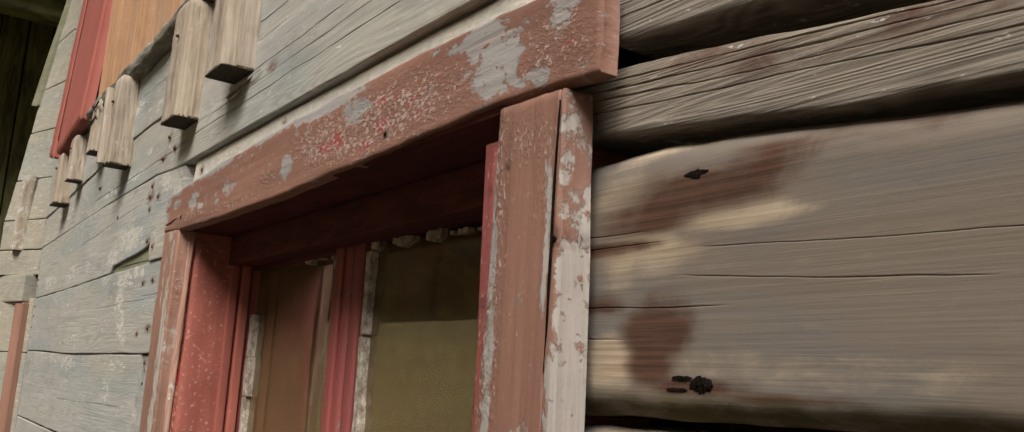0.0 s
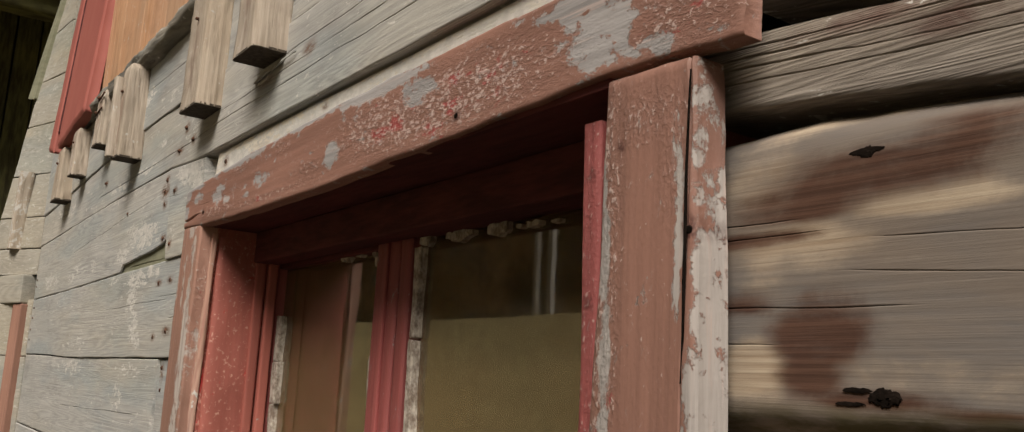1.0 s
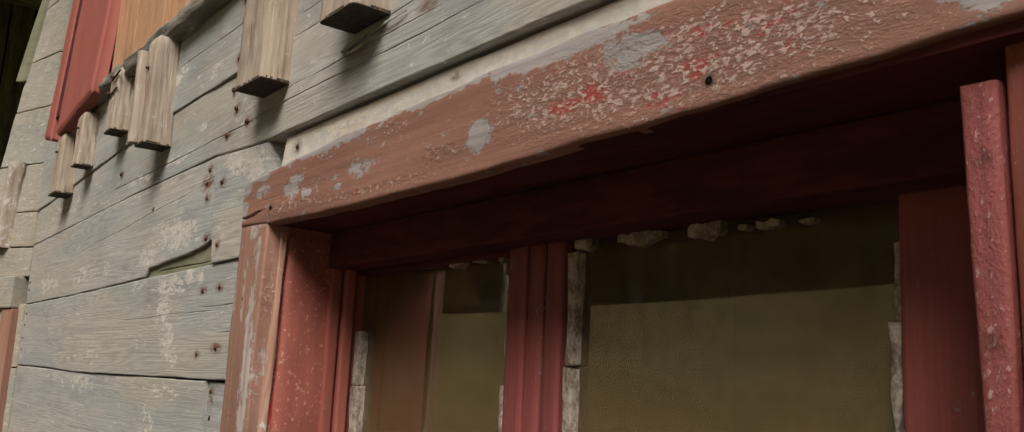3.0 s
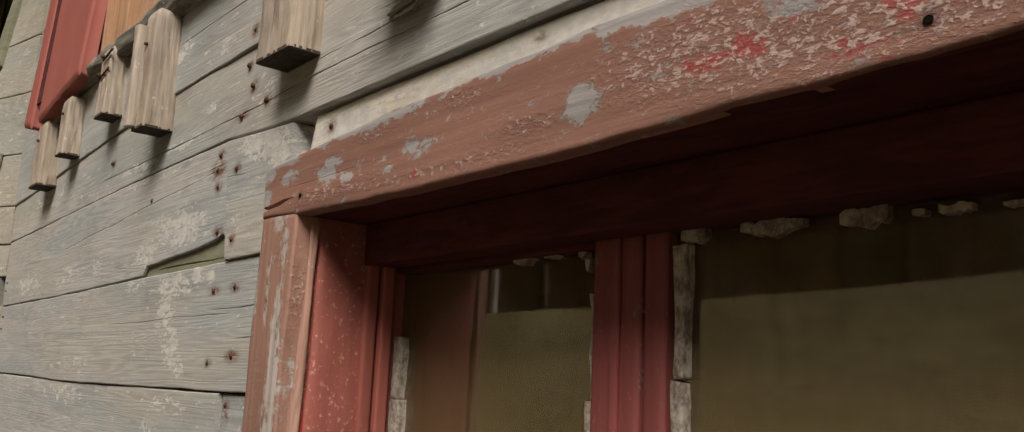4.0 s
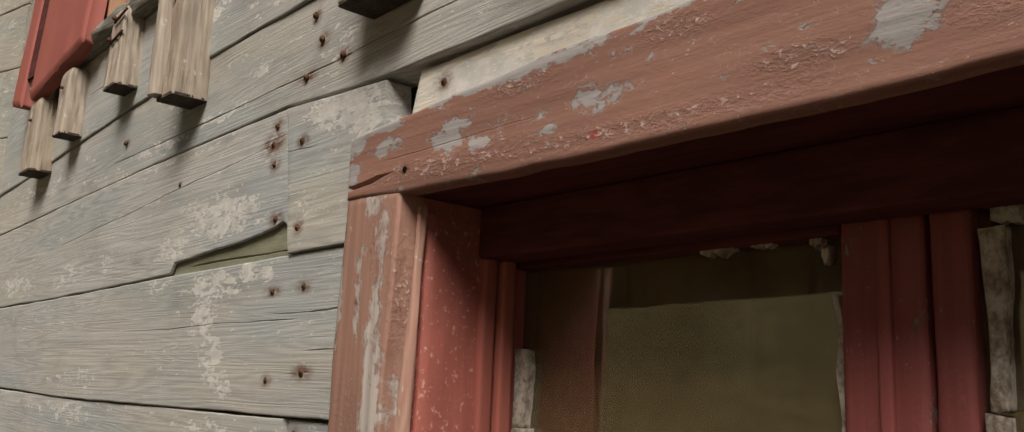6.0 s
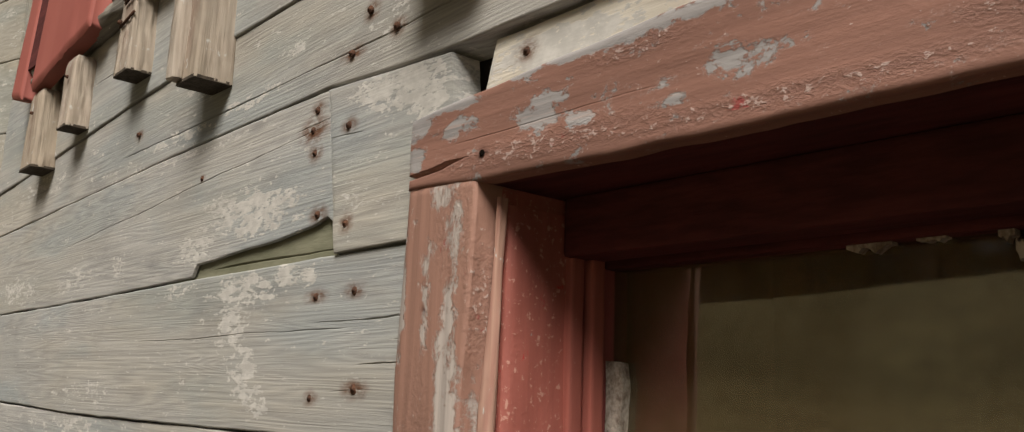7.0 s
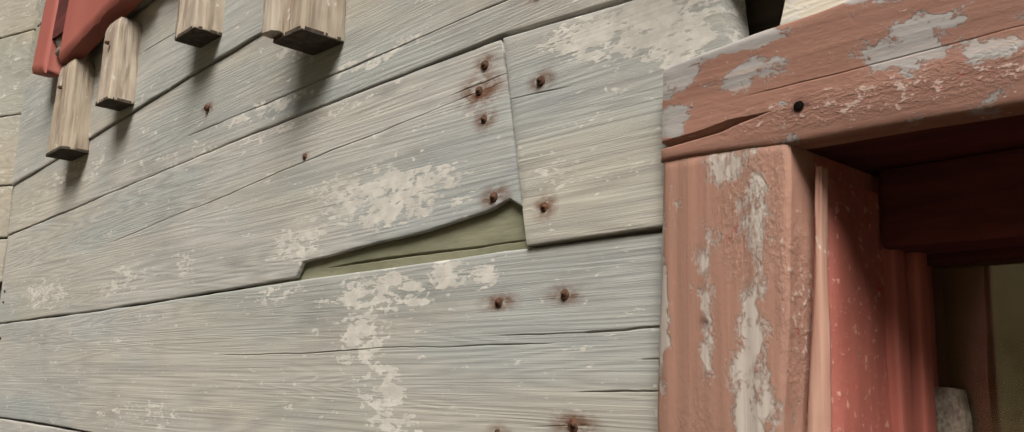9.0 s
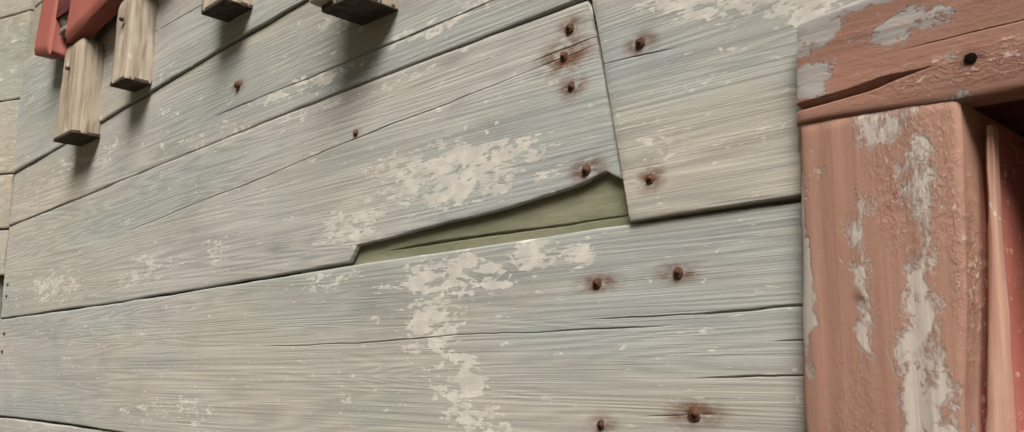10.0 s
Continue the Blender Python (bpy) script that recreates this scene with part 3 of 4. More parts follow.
d_row = board("plank", 'x', (-2.19, -2.19, 0.62, 0.62), Z_D, shift(Z_E, -0.0014), -0.007, 0.045, M_GREY, wall, "weathered grey plank with long splits and a torn knot", seed=18, step=0.0055,
              cracks=(((-1.45, 2.108), (0.62, 2.128), 0.0009, 0.008), ((-0.58, 2.135), (0.30, 2.152), 0.0009, 0.008), ((-0.42, 2.160), (0.15, 2.176), 0.0009, 0.005)),
              wear=((-1.25, 2.102, 0.16, 0.012, 0.62), (-1.05, 2.108, 0.12, 0.012, 0.66), (-0.93, 2.150, 0.05, 0.012, 0.60), (-1.5, 2.092, 0.20, 0.010, 0.48), (-1.18, 2.165, 0.06, 0.02, 0.64), (-0.38, 2.145, 0.05, 0.012, 0.72), (-1.85, 2.12, 0.2, 0.03, 0.45), (-0.72, 2.13, 0.05, 0.03, 0.42)),
              stain=((-0.36, 2.140, 0.05, 0.012, 0.7),), rust=((-1.394, 2.135, 0.016, 0.008, 1), (-0.80, 2.110, 0.02, 0.008, 1), (-0.72, 2.118, 0.012, 0.01, 1), (-0.77, 2.150, 0.012, 0.012, 1), (-0.79, 2.185, 0.010, 0.01, 1), (-0.20, 2.15, 0.02, 0.01, 0.9)), base=(0.05, 0),
              lean=lambda U, V: 0.0065 * (1 - np.clip((U + 0.72) / 0.16, 0, 1)))
e_row = board("plank", 'x', (-2.19, -2.19, 0.62, 0.62), Z_E, ((-2.2, 2.36), (-1.3, 2.37), (0.7, 2.42)), -0.004, 0.045, M_GREY, wall, seed=19,
              cracks=(((-1.75, 2.262), (-1.15, 2.270), 0.0008, 0.006), ((-1.3, 2.290), (-0.55, 2.300), 0.0009, 0.007), ((-0.55, 2.245), (0.2, 2.25), 0.0008, 0.006), ((-0.5, 2.33), (0.5, 2.34), 0.0008, 0.006)),
              wear=((-1.07, 2.275, 0.06, 0.03, 0.50), (-0.9, 2.24, 0.08, 0.02, 0.45)), rust=((-0.76, 2.36, 0.01, 0.01, 1), (-0.765, 2.30, 0.014, 0.012, 1), (-0.77, 2.335, 0.01, 0.01, 1), (-0.775, 2.235, 0.012, 0.012, 1)), base=(0.05, 0))
board("plank", 'x', (-0.9, -0.9, 0.62, 0.62), ((-2, 2.425), (1, 2.425)), ((-2, 2.62), (1, 2.62)), 0.0, 0.045, M_GREY, wall, seed=20, base=(0.05, 0))
board("plank", 'x', (-0.9, -0.9, 0.62, 0.62), ((-2, 2.624), (1, 2.624)), ((-2, 2.82), (1, 2.82)), -0.004, 0.045, M_GREY, wall, seed=21, base=(0.05, 0))
# greenish under-board that shows through the broken edge, and the dark pocket beside the filler plank
board("under_board", 'x', (-1.25, -1.25, -0.76, -0.76), ((-2, 1.886), (0, 1.886)), ((-2, 1.975), (0, 1.975)), 0.0072, 0.012, M_OLIVE, wall, "green-stained board behind the broken plank edge", seed=22, cracks=(((-1.10, 1.908), (-0.80, 1.905), 0.0012, 0.006),))

for owner, pts in ((a_row, ((-0.768, 1.860), (-0.840, 1.858), (-0.837, 1.756), (-2.16, 1.77), (-2.162, 1.80), (-2.16, 1.835), (-2.158, 1.865))),
                   (notch_row, ((-0.866, 2.063), (-0.872, 2.041), (-0.864, 2.014), (-0.850, 1.945), (-2.165, 1.93), (-2.165, 1.95), (-1.15, 2.03))),
                   (short, ((-0.787, 1.928), (-0.794, 2.031))), (cream, ((-0.535, 2.045),)), (filler, ((-0.775, 1.70), (-0.77, 1.66))),
                   (d_row, ((-1.394, 2.135), (-0.800, 2.110), (-0.720, 2.118), (-0.770, 2.150), (-0.79, 2.185))),
                   (e_row, ((-0.765, 2.30), (-0.76, 2.36), (-0.77, 2.335), (-0.775, 2.235)))):
    face = {a_row: 0.0, notch_row: 0.0, short: -0.004, cream: 0.003, filler: 0.006, d_row: -0.003, e_row: -0.004}[owner]
    for i, (x, z) in enumerate(pts):
        nail(x, face - 0.0003, z, owner, 0.0030 if x < -2 else 0.0046, (i * 37 % 30) - 15)
nail(-0.757, -0.0004, 1.766, a_row, 0.0062)

for x0, x1, z, dz, y, r in ((-0.40, -0.34, 2.146, 0.004, -0.0085, 0.0028), (-0.33, -0.24, 2.150, 0.006, -0.0080, 0.0018)):
    loft("splinter", 'x', x0, x1, lambda s, z=z, dz=dz, y=y: (y - 0.004 * math.sin(2.6 * s), z + dz * s), lambda s, r=r: (r * (1.05 - s), r * 1.4 * math.sin(0.25 + 2.5 * s)), M_GREY, d_row, "torn pale splinter", power=2.4, levels=24, ring=12, rough=0.0008, seed=int(-x0 * 100))

# ---- hewn logs beside the window ----
log_wall = empty("wall_logs", "stacked hewn logs with dark open joints beside the window", "wall", kind="structure")
board("log", 'x', (0.48, 0.48, 2.4, 2.4), ((0.4, 1.668), (0.74, 1.671), (0.9, 1.673), (2.4, 1.66)), ((0.45, 1.876), (0.54, 1.884), (0.61, 1.886), (0.67, 1.881), (0.76, 1.873), (0.90, 1.861), (2.4, 1.80)), 0.030, 0.12, M_HEWN, log_wall, "brown-stained hewn log with a knot hole", seed=31, step=0.006, edge=0.002, bow=0.0008, radius=0.016,
      cracks=(((0.66, 1.797), (1.3, 1.766), 0.0002, 0.002), ((0.64, 1.776), (0.88, 1.760), 0.0002, 0.002), ((0.52, 1.757), (0.68, 1.752), 0.0003, 0.003), ((0.49, 1.817), (0.60, 1.814), 0.0003, 0.003), ((0.49, 1.788), (0.62, 1.785), 0.0003, 0.003), ((0.49, 1.732), (0.58, 1.730), 0.0003, 0.003)),
      wear=((0.57, 1.850, 0.06, 0.035, 0.55), (0.60, 1.795, 0.08, 0.024, 0.95), (0.70, 1.815, 0.08, 0.012, 1.0), (0.56, 1.712, 0.045, 0.030, 1.2), (0.575, 1.770, 0.05, 0.012, 0.60), (0.66, 1.880, 0.20, 0.007, 0.8), (0.66, 1.712, 0.09, 0.018, 0.45), (0.80, 1.705, 0.14, 0.02, 0.40)),
      stain=((0.655, 1.838, 0.11, 0.026, 1.25), (0.60, 1.824, 0.09, 0.016, 1.15), (0.72, 1.853, 0.06, 0.020, 0.95), (0.565, 1.8035, 0.07, 0.008, 1.2), (0.616, 1.735, 0.055, 0.032, 1.25), (0.610, 1.710, 0.040, 0.022, 1.1), (0.545, 1.755, 0.05, 0.006, 0.9), (0.80, 1.858, 0.12, 0.018, 0.5), (0.655, 1.694, 0.07, 0.009, 1.0), (0.74, 1.689, 0.09, 0.005, 0.9)),
      rust=((0.75, 1.676, 0.4, 0.012, 0.9), (0.56, 1.681, 0.08, 0.008, 0.7)))
board("log", 'x', (0.48, 0.48, 2.4, 2.4), ((0.45, 1.910), (0.54, 1.903), (0.68, 1.888), (0.79, 1.877), (0.9, 1.869), (2.4, 1.80)), ((0.45, 1.968), (0.59, 1.957), (0.84, 1.931), (0.95, 1.922), (2.4, 1.86)), 0.027, 0.12, M_LOG_LIGHT, log_wall, "ribbed grey-brown log worn into ridges", seed=32, step=0.006, edge=0.0015, bow=0.0012, radius=0.003,
      cracks=tuple(((0.50, 1.954 - 0.0085 * k), (1.6, 1.870 - 0.0085 * k), 0.0007, 0.004) for k in range(4)),
      stain=((0.78, 1.926, 0.14, 0.016, 1.0), (0.66, 1.944, 0.08, 0.012, 0.8), (0.90, 1.915, 0.2, 0.008, 0.7)))
board("log", 'x', (0.565, 0.565, 2.4, 2.4), ((0.5, 1.985), (0.55, 1.980), (0.74, 1.965), (2.4, 1.90)), ((0.5, 2.20), (2.4, 2.17)), 0.020, 0.12, M_LOG_LIGHT, log_wall, seed=33, step=0.007, edge=0.002, bow=0.0012, radius=0.004,
      cracks=tuple(((0.56, 2.000 + 0.012 * k), (1.8, 1.965 + 0.012 * k), 0.0006, 0.004) for k in range(4)))
board("log", 'x', (0.48, 0.48, 2.4, 2.4), ((0.4, 1.46), (2.4, 1.45)), ((0.4, 1.660), (0.74, 1.660), (2.4, 1.645)), 0.034, 0.12, M_HEWN, log_wall, seed=34, step=0.008, edge=0.002, bow=0.003, radius=0.016, wear=((0.6, 1.65, 0.1, 0.02, 0.8),))
for x, z, r, sx in ((0.655, 1.8535, 0.0022, 6.0), (0.655, 1.8525, 0.0036, 2.0), (0.664, 1.6965, 0.0052, 2.2), (0.645, 1.7005, 0.0018, 6.0), (0.640, 1.6920, 0.0014, 8.0)):
    bm = bmesh.new()
    bmesh.ops.create_uvsphere(bm, u_segments=32, v_segments=18, radius=r, matrix=Matrix.Diagonal((sx, 0.10, 1, 1)))
    for v in bm.verts:
        v.co += 0.55 * r * Vector((noise.noise(v.co * 330), 0, noise.noise(v.co * 420)))
    k = part("knot_hole", bm, M_SOIL, log_wall, "", True)
    k.location = (x, 0.0296, z)

# ---- window ----
win = empty("window_1", "casement window with peeling oxide-red casing and old glass", "window", kind="structure")
LT = ((-0.67, 2.004), (-0.655, 2.007), (-0.37, 2.026), (0.0, 2.037), (0.24, 2.038), (0.6, 2.030))
lintel = board("head_casing", 'x', (-0.668, -0.664, 0.593, 0.591), ((-0.67, 1.9425), (-0.56, 1.9375), (-0.35, 1.9318), (-0.1, 1.9318), (0.2, 1.9385), (0.45, 1.9445), (0.6, 1.939)), LT, -0.0165, 0.0185, M_CASING, win, "head board with peeling oxide-red paint and bare grey patches", seed=41, step=0.004, radius=0.0025, edge=0.0015,
               cracks=(((-0.70, 1.952), (-0.585, 1.9575), 0.0024, 0.024), ((-0.60, 1.972), (-0.38, 1.974), 0.0003, 0.002)),
               wear=((-0.655, 2.0, 0.025, 0.02, 0.75), (-0.60, 2.008, 0.05, 0.008, 0.75), (-0.45, 2.020, 0.20, 0.009, 0.95), (-0.2, 2.033, 0.20, 0.011, 0.95), (0.05, 2.030, 0.14, 0.015, 0.85), (0.14, 2.005, 0.05, 0.022, 0.60), (0.44, 1.985, 0.060, 0.050, 0.66), (0.41, 2.02, 0.06, 0.02, 0.85),
                     (0.54, 2.01, 0.03, 0.025, 0.70), (-0.075, 1.968, 0.032, 0.026, 0.64), (-0.31, 1.976, 0.040, 0.016, 0.56), (-0.50, 1.980, 0.040, 0.018, 0.55), (-0.455, 1.966, 0.020, 0.010, 0.60), (-0.60, 1.985, 0.04, 0.014, 0.54), (-0.655, 1.968, 0.018, 0.014, 0.70), (-0.37, 1.960, 0.03, 0.004, 0.65), (0.5, 1.955, 0.05, 0.012, 0.5)),
               stain=((0.20, 1.98, 0.26, 0.055, 1.0), (0.06, 1.985, 0.14, 0.045, 1.0), (-0.28, 1.946, 0.20, 0.010, 0.6), (0.53, 1.97, 0.07, 0.05, 0.7), (-0.5, 1.955, 0.15, 0.014, 0.7), (-0.40, 2.008, 0.06, 0.010, 0.8), (-0.24, 2.012, 0.04, 0.012, 0.8), (-0.14, 1.965, 0.05, 0.012, 0.7)),
               rust=((-0.564, 1.9585, 0.006, 0.005, 1), (0.222, 1.959, 0.006, 0.006, 1)), base=(0.24, 0.08))
jr = board("side_casing", 'z', (0.90, 0.90, 1.9385, 1.9365), ((0.9, 0.438), (1.64, 0.4445), (1.95, 0.453)), ((0.9, 0.554), (1.70, 0.554), (1.80, 0.552), (1.95, 0.546)), -0.0190, 0.034, M_CASING_R, win, "upright casing board in faded red with a split bare edge", seed=42, step=0.0045, radius=0.004, edge=0.0015,
           cracks=(((1.45, 0.5370), (1.93, 0.5440), 0.0017, 0.014),),
           wear=((1.1, 0.5555, 3.0, 0.0120, 0.62), (1.60, 0.549, 0.22, 0.013, 0.80), (1.80, 0.536, 0.09, 0.007, 0.72), (1.88, 0.532, 0.03, 0.008, 0.60), (1.79, 0.458, 0.05, 0.009, 0.80), (1.72, 0.462, 0.06, 0.010, 0.78), (1.85, 0.455, 0.03, 0.006, 0.66), (1.62, 0.51, 0.05, 0.025, 0.74), (1.66, 0.463, 0.06, 0.008, 0.72)),
           stain=((1.75, 0.458, 0.35, 0.022, 0.9), (1.90, 0.50, 0.03, 0.06, 0.55), (1.86, 0.53, 0.06, 0.02, 0.5), (1.5, 0.45, 0.3, 0.02, 0.9)), rust=((1.807, 0.5455, 0.010, 0.006, 1), (1.88, 0.472, 0.004, 0.004, 1)), base=(0.16, 0.08))
loft("split", 'z', 1.70, 1.925, lambda s: (-0.0188, 0.5405 + 0.0045 * s + 0.0006 * math.sin(7 * s)), lambda s: (0.0010, 0.0002 + 0.0011 * math.sin(3.1 * s)), M_SOIL, jr, "long dark drying split", power=2.0, levels=40, ring=10, rough=0.0004, seed=49)
jl = board("side_casing", 'z', (0.90, 0.90, 1.943, 1.940), ((0.9, -0.674), (1.76, -0.672), (1.95, -0.668)), ((0.9, -0.586), (1.76, -0.582), (1.95, -0.570)), -0.0150, 0.045, M_CASING_L, win, "upright casing board with worn pale streaks", seed=43, step=0.004, radius=0.003, edge=0.0015,
           wear=((1.77, -0.600, 0.13, 0.022, 0.72), (1.69, -0.602, 0.12, 0.024, 0.70), (1.90, -0.597, 0.05, 0.018, 0.56), (1.84, -0.632, 0.06, 0.008, 0.50), (1.60, -0.605, 0.15, 0.02, 0.6), (1.85, -0.668, 0.09, 0.007, 0.75), (1.93, -0.62, 0.02, 0.03, 0.5)),
           stain=((1.9, -0.60, 0.06, 0.03, 0.6), (1.85, -0.578, 0.12, 0.006, 0.5), (1.7, -0.64, 0.12, 0.03, 0.3)), rust=((1.834, -0.634, 0.004, 0.003, 0.9),), base=(0.16, 0.03))
for owner, x, y, z in ((lintel, -0.564, -0.0168, 1.9585), (lintel, 0.222, -0.0168, 1.959), (jr, 0.5455, -0.0185, 1.807)):
    bm = bmesh.new()
    bmesh.ops.create_uvsphere(bm, u_segments=12, v_segments=6, radius=0.0030, matrix=Matrix.Diagonal((1.15, 0.10, 1, 1)))
    hole = part("nail_hole", bm, M_SOIL, owner, "", True)
    hole.location = (x, y, z)

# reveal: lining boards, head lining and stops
# shade below the head board is put into the colour of these two
box("head_lining", -0.574, 0.447, -0.0095, 0.19, 1.9368, 1.985, M_RED_SHADE, win, bevel=0.002)
box("head_stop", -0.562, 0.40, 0.078, 0.120, 1.884, 1.9365, M_RED_SHADE, win, bevel=0.003)
GL = 0.138   # plane of the glass
board("side_lining", 'z', (0.90, 0.90, 1.944, 1.944), ((0.9, -0.612), (2, -0.612)), ((0.9, -0.578), (2, -0.572)), 0.013, 0.09, M_REVEAL, win, "crimson reveal board in flaking paint", seed=44, stain=((1.7, -0.575, 0.3, 0.03, 0.9),), base=(0.1, 0.3))
reveal = loft("side_lining", 'z', 0.90, 1.921, lambda s: (0.070, -0.580), lambda s: (0.052, 0.016), M_REVEAL, win, power=9.0, levels=60, ring=36, rough=0.0016, seed=45, base=(0.05, 0.55))
box("stop_bead", -0.572, -0.556, 0.084, 0.100, 0.90, 1.912, M_REVEAL, win, bevel=0.003)
box("stop_bead", -0.566, -0.550, 0.104, 0.120, 0.90, 1.905, M_REVEAL, win, bevel=0.003)
loft("split_sliver", 'z', 1.35, 1.925, lambda s: (0.008, -0.6030 + 0.041 * s + 0.0012 * math.sin(11 * s)), lambda s: (0.005, 0.0220 - 0.0210 * s), M_SLIVER, win, "split sliver of raw pine", power=3.0, levels=50, ring=16, rough=0.0012, seed=46)
board("stop_bead", 'z', (0.90, 0.90, 1.918, 1.918), ((0.9, 0.4085), (1.7, 0.4060), (2, 0.398)), ((0.9, 0.430), (1.7, 0.4260), (2, 0.4215)), 0.002, 0.12, M_SASH, win, seed=47, radius=0.003, stain=((1.7, 0.41, 0.4, 0.02, 0.25),), rust=((1.763, 0.415, 0.006, 0.005, 1), (1.87, 0.413, 0.006, 0.005, 1)), base=(0.1, 0.3))
board("side_lining", 'z', (0.90, 0.90, 1.944, 1.944), ((0.9, 0.4320), (1.7, 0.4285), (2, 0.4245)), ((0.9, 0.50), (2, 0.50)), 0.005, 0.13, M_REVEAL, win, seed=48, radius=0.004, base=(0.1, 0.35))


def sash(x0, x1, g0, g1, zt, label):
    """One casement: stiles, top and bottom rail, pane and the cracked putty round it."""
    s = empty("casement_sash", label, "window sash")
    s.parent = win
    zb = 0.96
    for a, b, sd in ((x0, g0, 51), (g1, x1, 52)):
        st = board("stile", 'z', (zb, zb, 1.944, 1.944), ((0, a), (3, a)), ((0, b), (3, b)), 0.122, 0.036, M_SASH, s, seed=sd + int(abs(a) * 90), radius=0.004, base=(0.14, 0.12))
        if b - a > 0.05:
            mid = a + (b - a) * 0.55
            box("moulding", mid - 0.004, mid + 0.006, 0.117, 0.1225, zb, 1.93, M_SASH, st, bevel=0.002)
    # top rail gets the shade colour, the other sash members the plain paint
    box("top_rail", g0, g1, 0.123, 0.157, zt, 1.944, M_RED_SHADE, s, bevel=0.003)
    box("bottom_rail", g0, g1, 0.123, 0.157, zb, zb + 0.07, M_SASH, s, bevel=0.003)
    pane = box("pane", g0 - 0.004, g1 + 0.004, GL, GL + 0.004, zb + 0.066, zt + 0.004, M_GLASS, s, "old reflecting window glass")
    pane.visible_shadow = False
    return s


left_sash = sash(-0.60, -0.131, -0.556, -0.193, 1.878, "dull red casement sash with cracked cream putty")
right_sash = sash(-0.127, 0.402, -0.100, 0.289, 1.886, "dull red casement sash with ragged cream putty")


def putty_strip(x0, x1, z0, z1, parent, seed):
    """A brittle fillet of putty with a ragged edge, split into pieces."""
    rnd = random.Random(seed)
    z = z0
    while z < z1:
        h = min(rnd.uniform(0.05, 0.17), z1 - z)
        board("putty", 'z', (z, z + rnd.uniform(-0.002, 0.002), z + h - 0.0015, z + h - rnd.uniform(0, 0.004)), ((0, x0), (3, x0)), ((0, x1), (3, x1)), 0.1265, 0.012, M_PUTTY, parent,
              seed=seed + int(z * 1000), step=0.003, edge=0.0045, radius=0.002)
        z += h + (rnd.uniform(0.004, 0.02) if rnd.random() < 0.3 else 0)


putty_strip(-0.096, -0.079, 1.02, 1.874, right_sash, 61)
putty_strip(-0.556, -0.536, 1.02, 1.800, left_sash, 62)
putty_strip(-0.204, -0.1945, 1.02, 1.835, left_sash, 63)
putty_strip(0.2795, 0.2880, 1.02, 1.85, right_sash, 64)


def putty_chip(x, z, w, h, parent, seed):
    rnd = random.Random(seed)
    n = 9
    bm = bmesh.new()
    top = [(x - w / 2 + w * i / (n - 1), z + h * rnd.uniform(0.3, 0.6)) for i in range(n)]
    bot = [(x - w / 2 + w * i / (n - 1), z - h * (0.1 + 0.5 * rnd.random()) * math.sin(math.pi * (0.08 + 0.84 * i / (n - 1)))) for i in range(n)]
    f = [bm.verts.new((a, 0.129, b)) for a, b in bot] + [bm.verts.new((a, 0.129, b)) for a, b in reversed(top)]
    face = bm.faces.new(f)
    ext = bmesh.ops.extrude_face_region(bm, geom=[face])
    for v in ext["geom"]:
        if isinstance(v, bmesh.types.BMVert):
            v.co.y += 0.010
    bmesh.ops.recalc_face_normals(bm, faces=bm.faces[:])
    part("putty_chip", bm, M_PUTTY, parent)


for i, (x, w, h) in enumerate(((-0.073, 0.028, 0.016), (0.010, 0.062, 0.014), (0.094, 0.040, 0.016), (0.138, 0.010, 0.006), (0.165, 0.024, 0.008), (0.205, 0.014, 0.004))):
    putty_chip(x, 1.879 - 0.02 * max(0, x), w, 1.15 * h, right_sash, 70 + i)
for i, (x, z, w, h) in enumerate(((-0.309, 1.879, 0.034, 0.013), (-0.265, 1.880, 0.020, 0.014), (-0.217, 1.877, 0.010, 0.012), (-0.209, 1.866, 0.006, 0.016))):
    putty_chip(x, z - 0.002, w, 0.9 * h, left_sash, 80 + i)

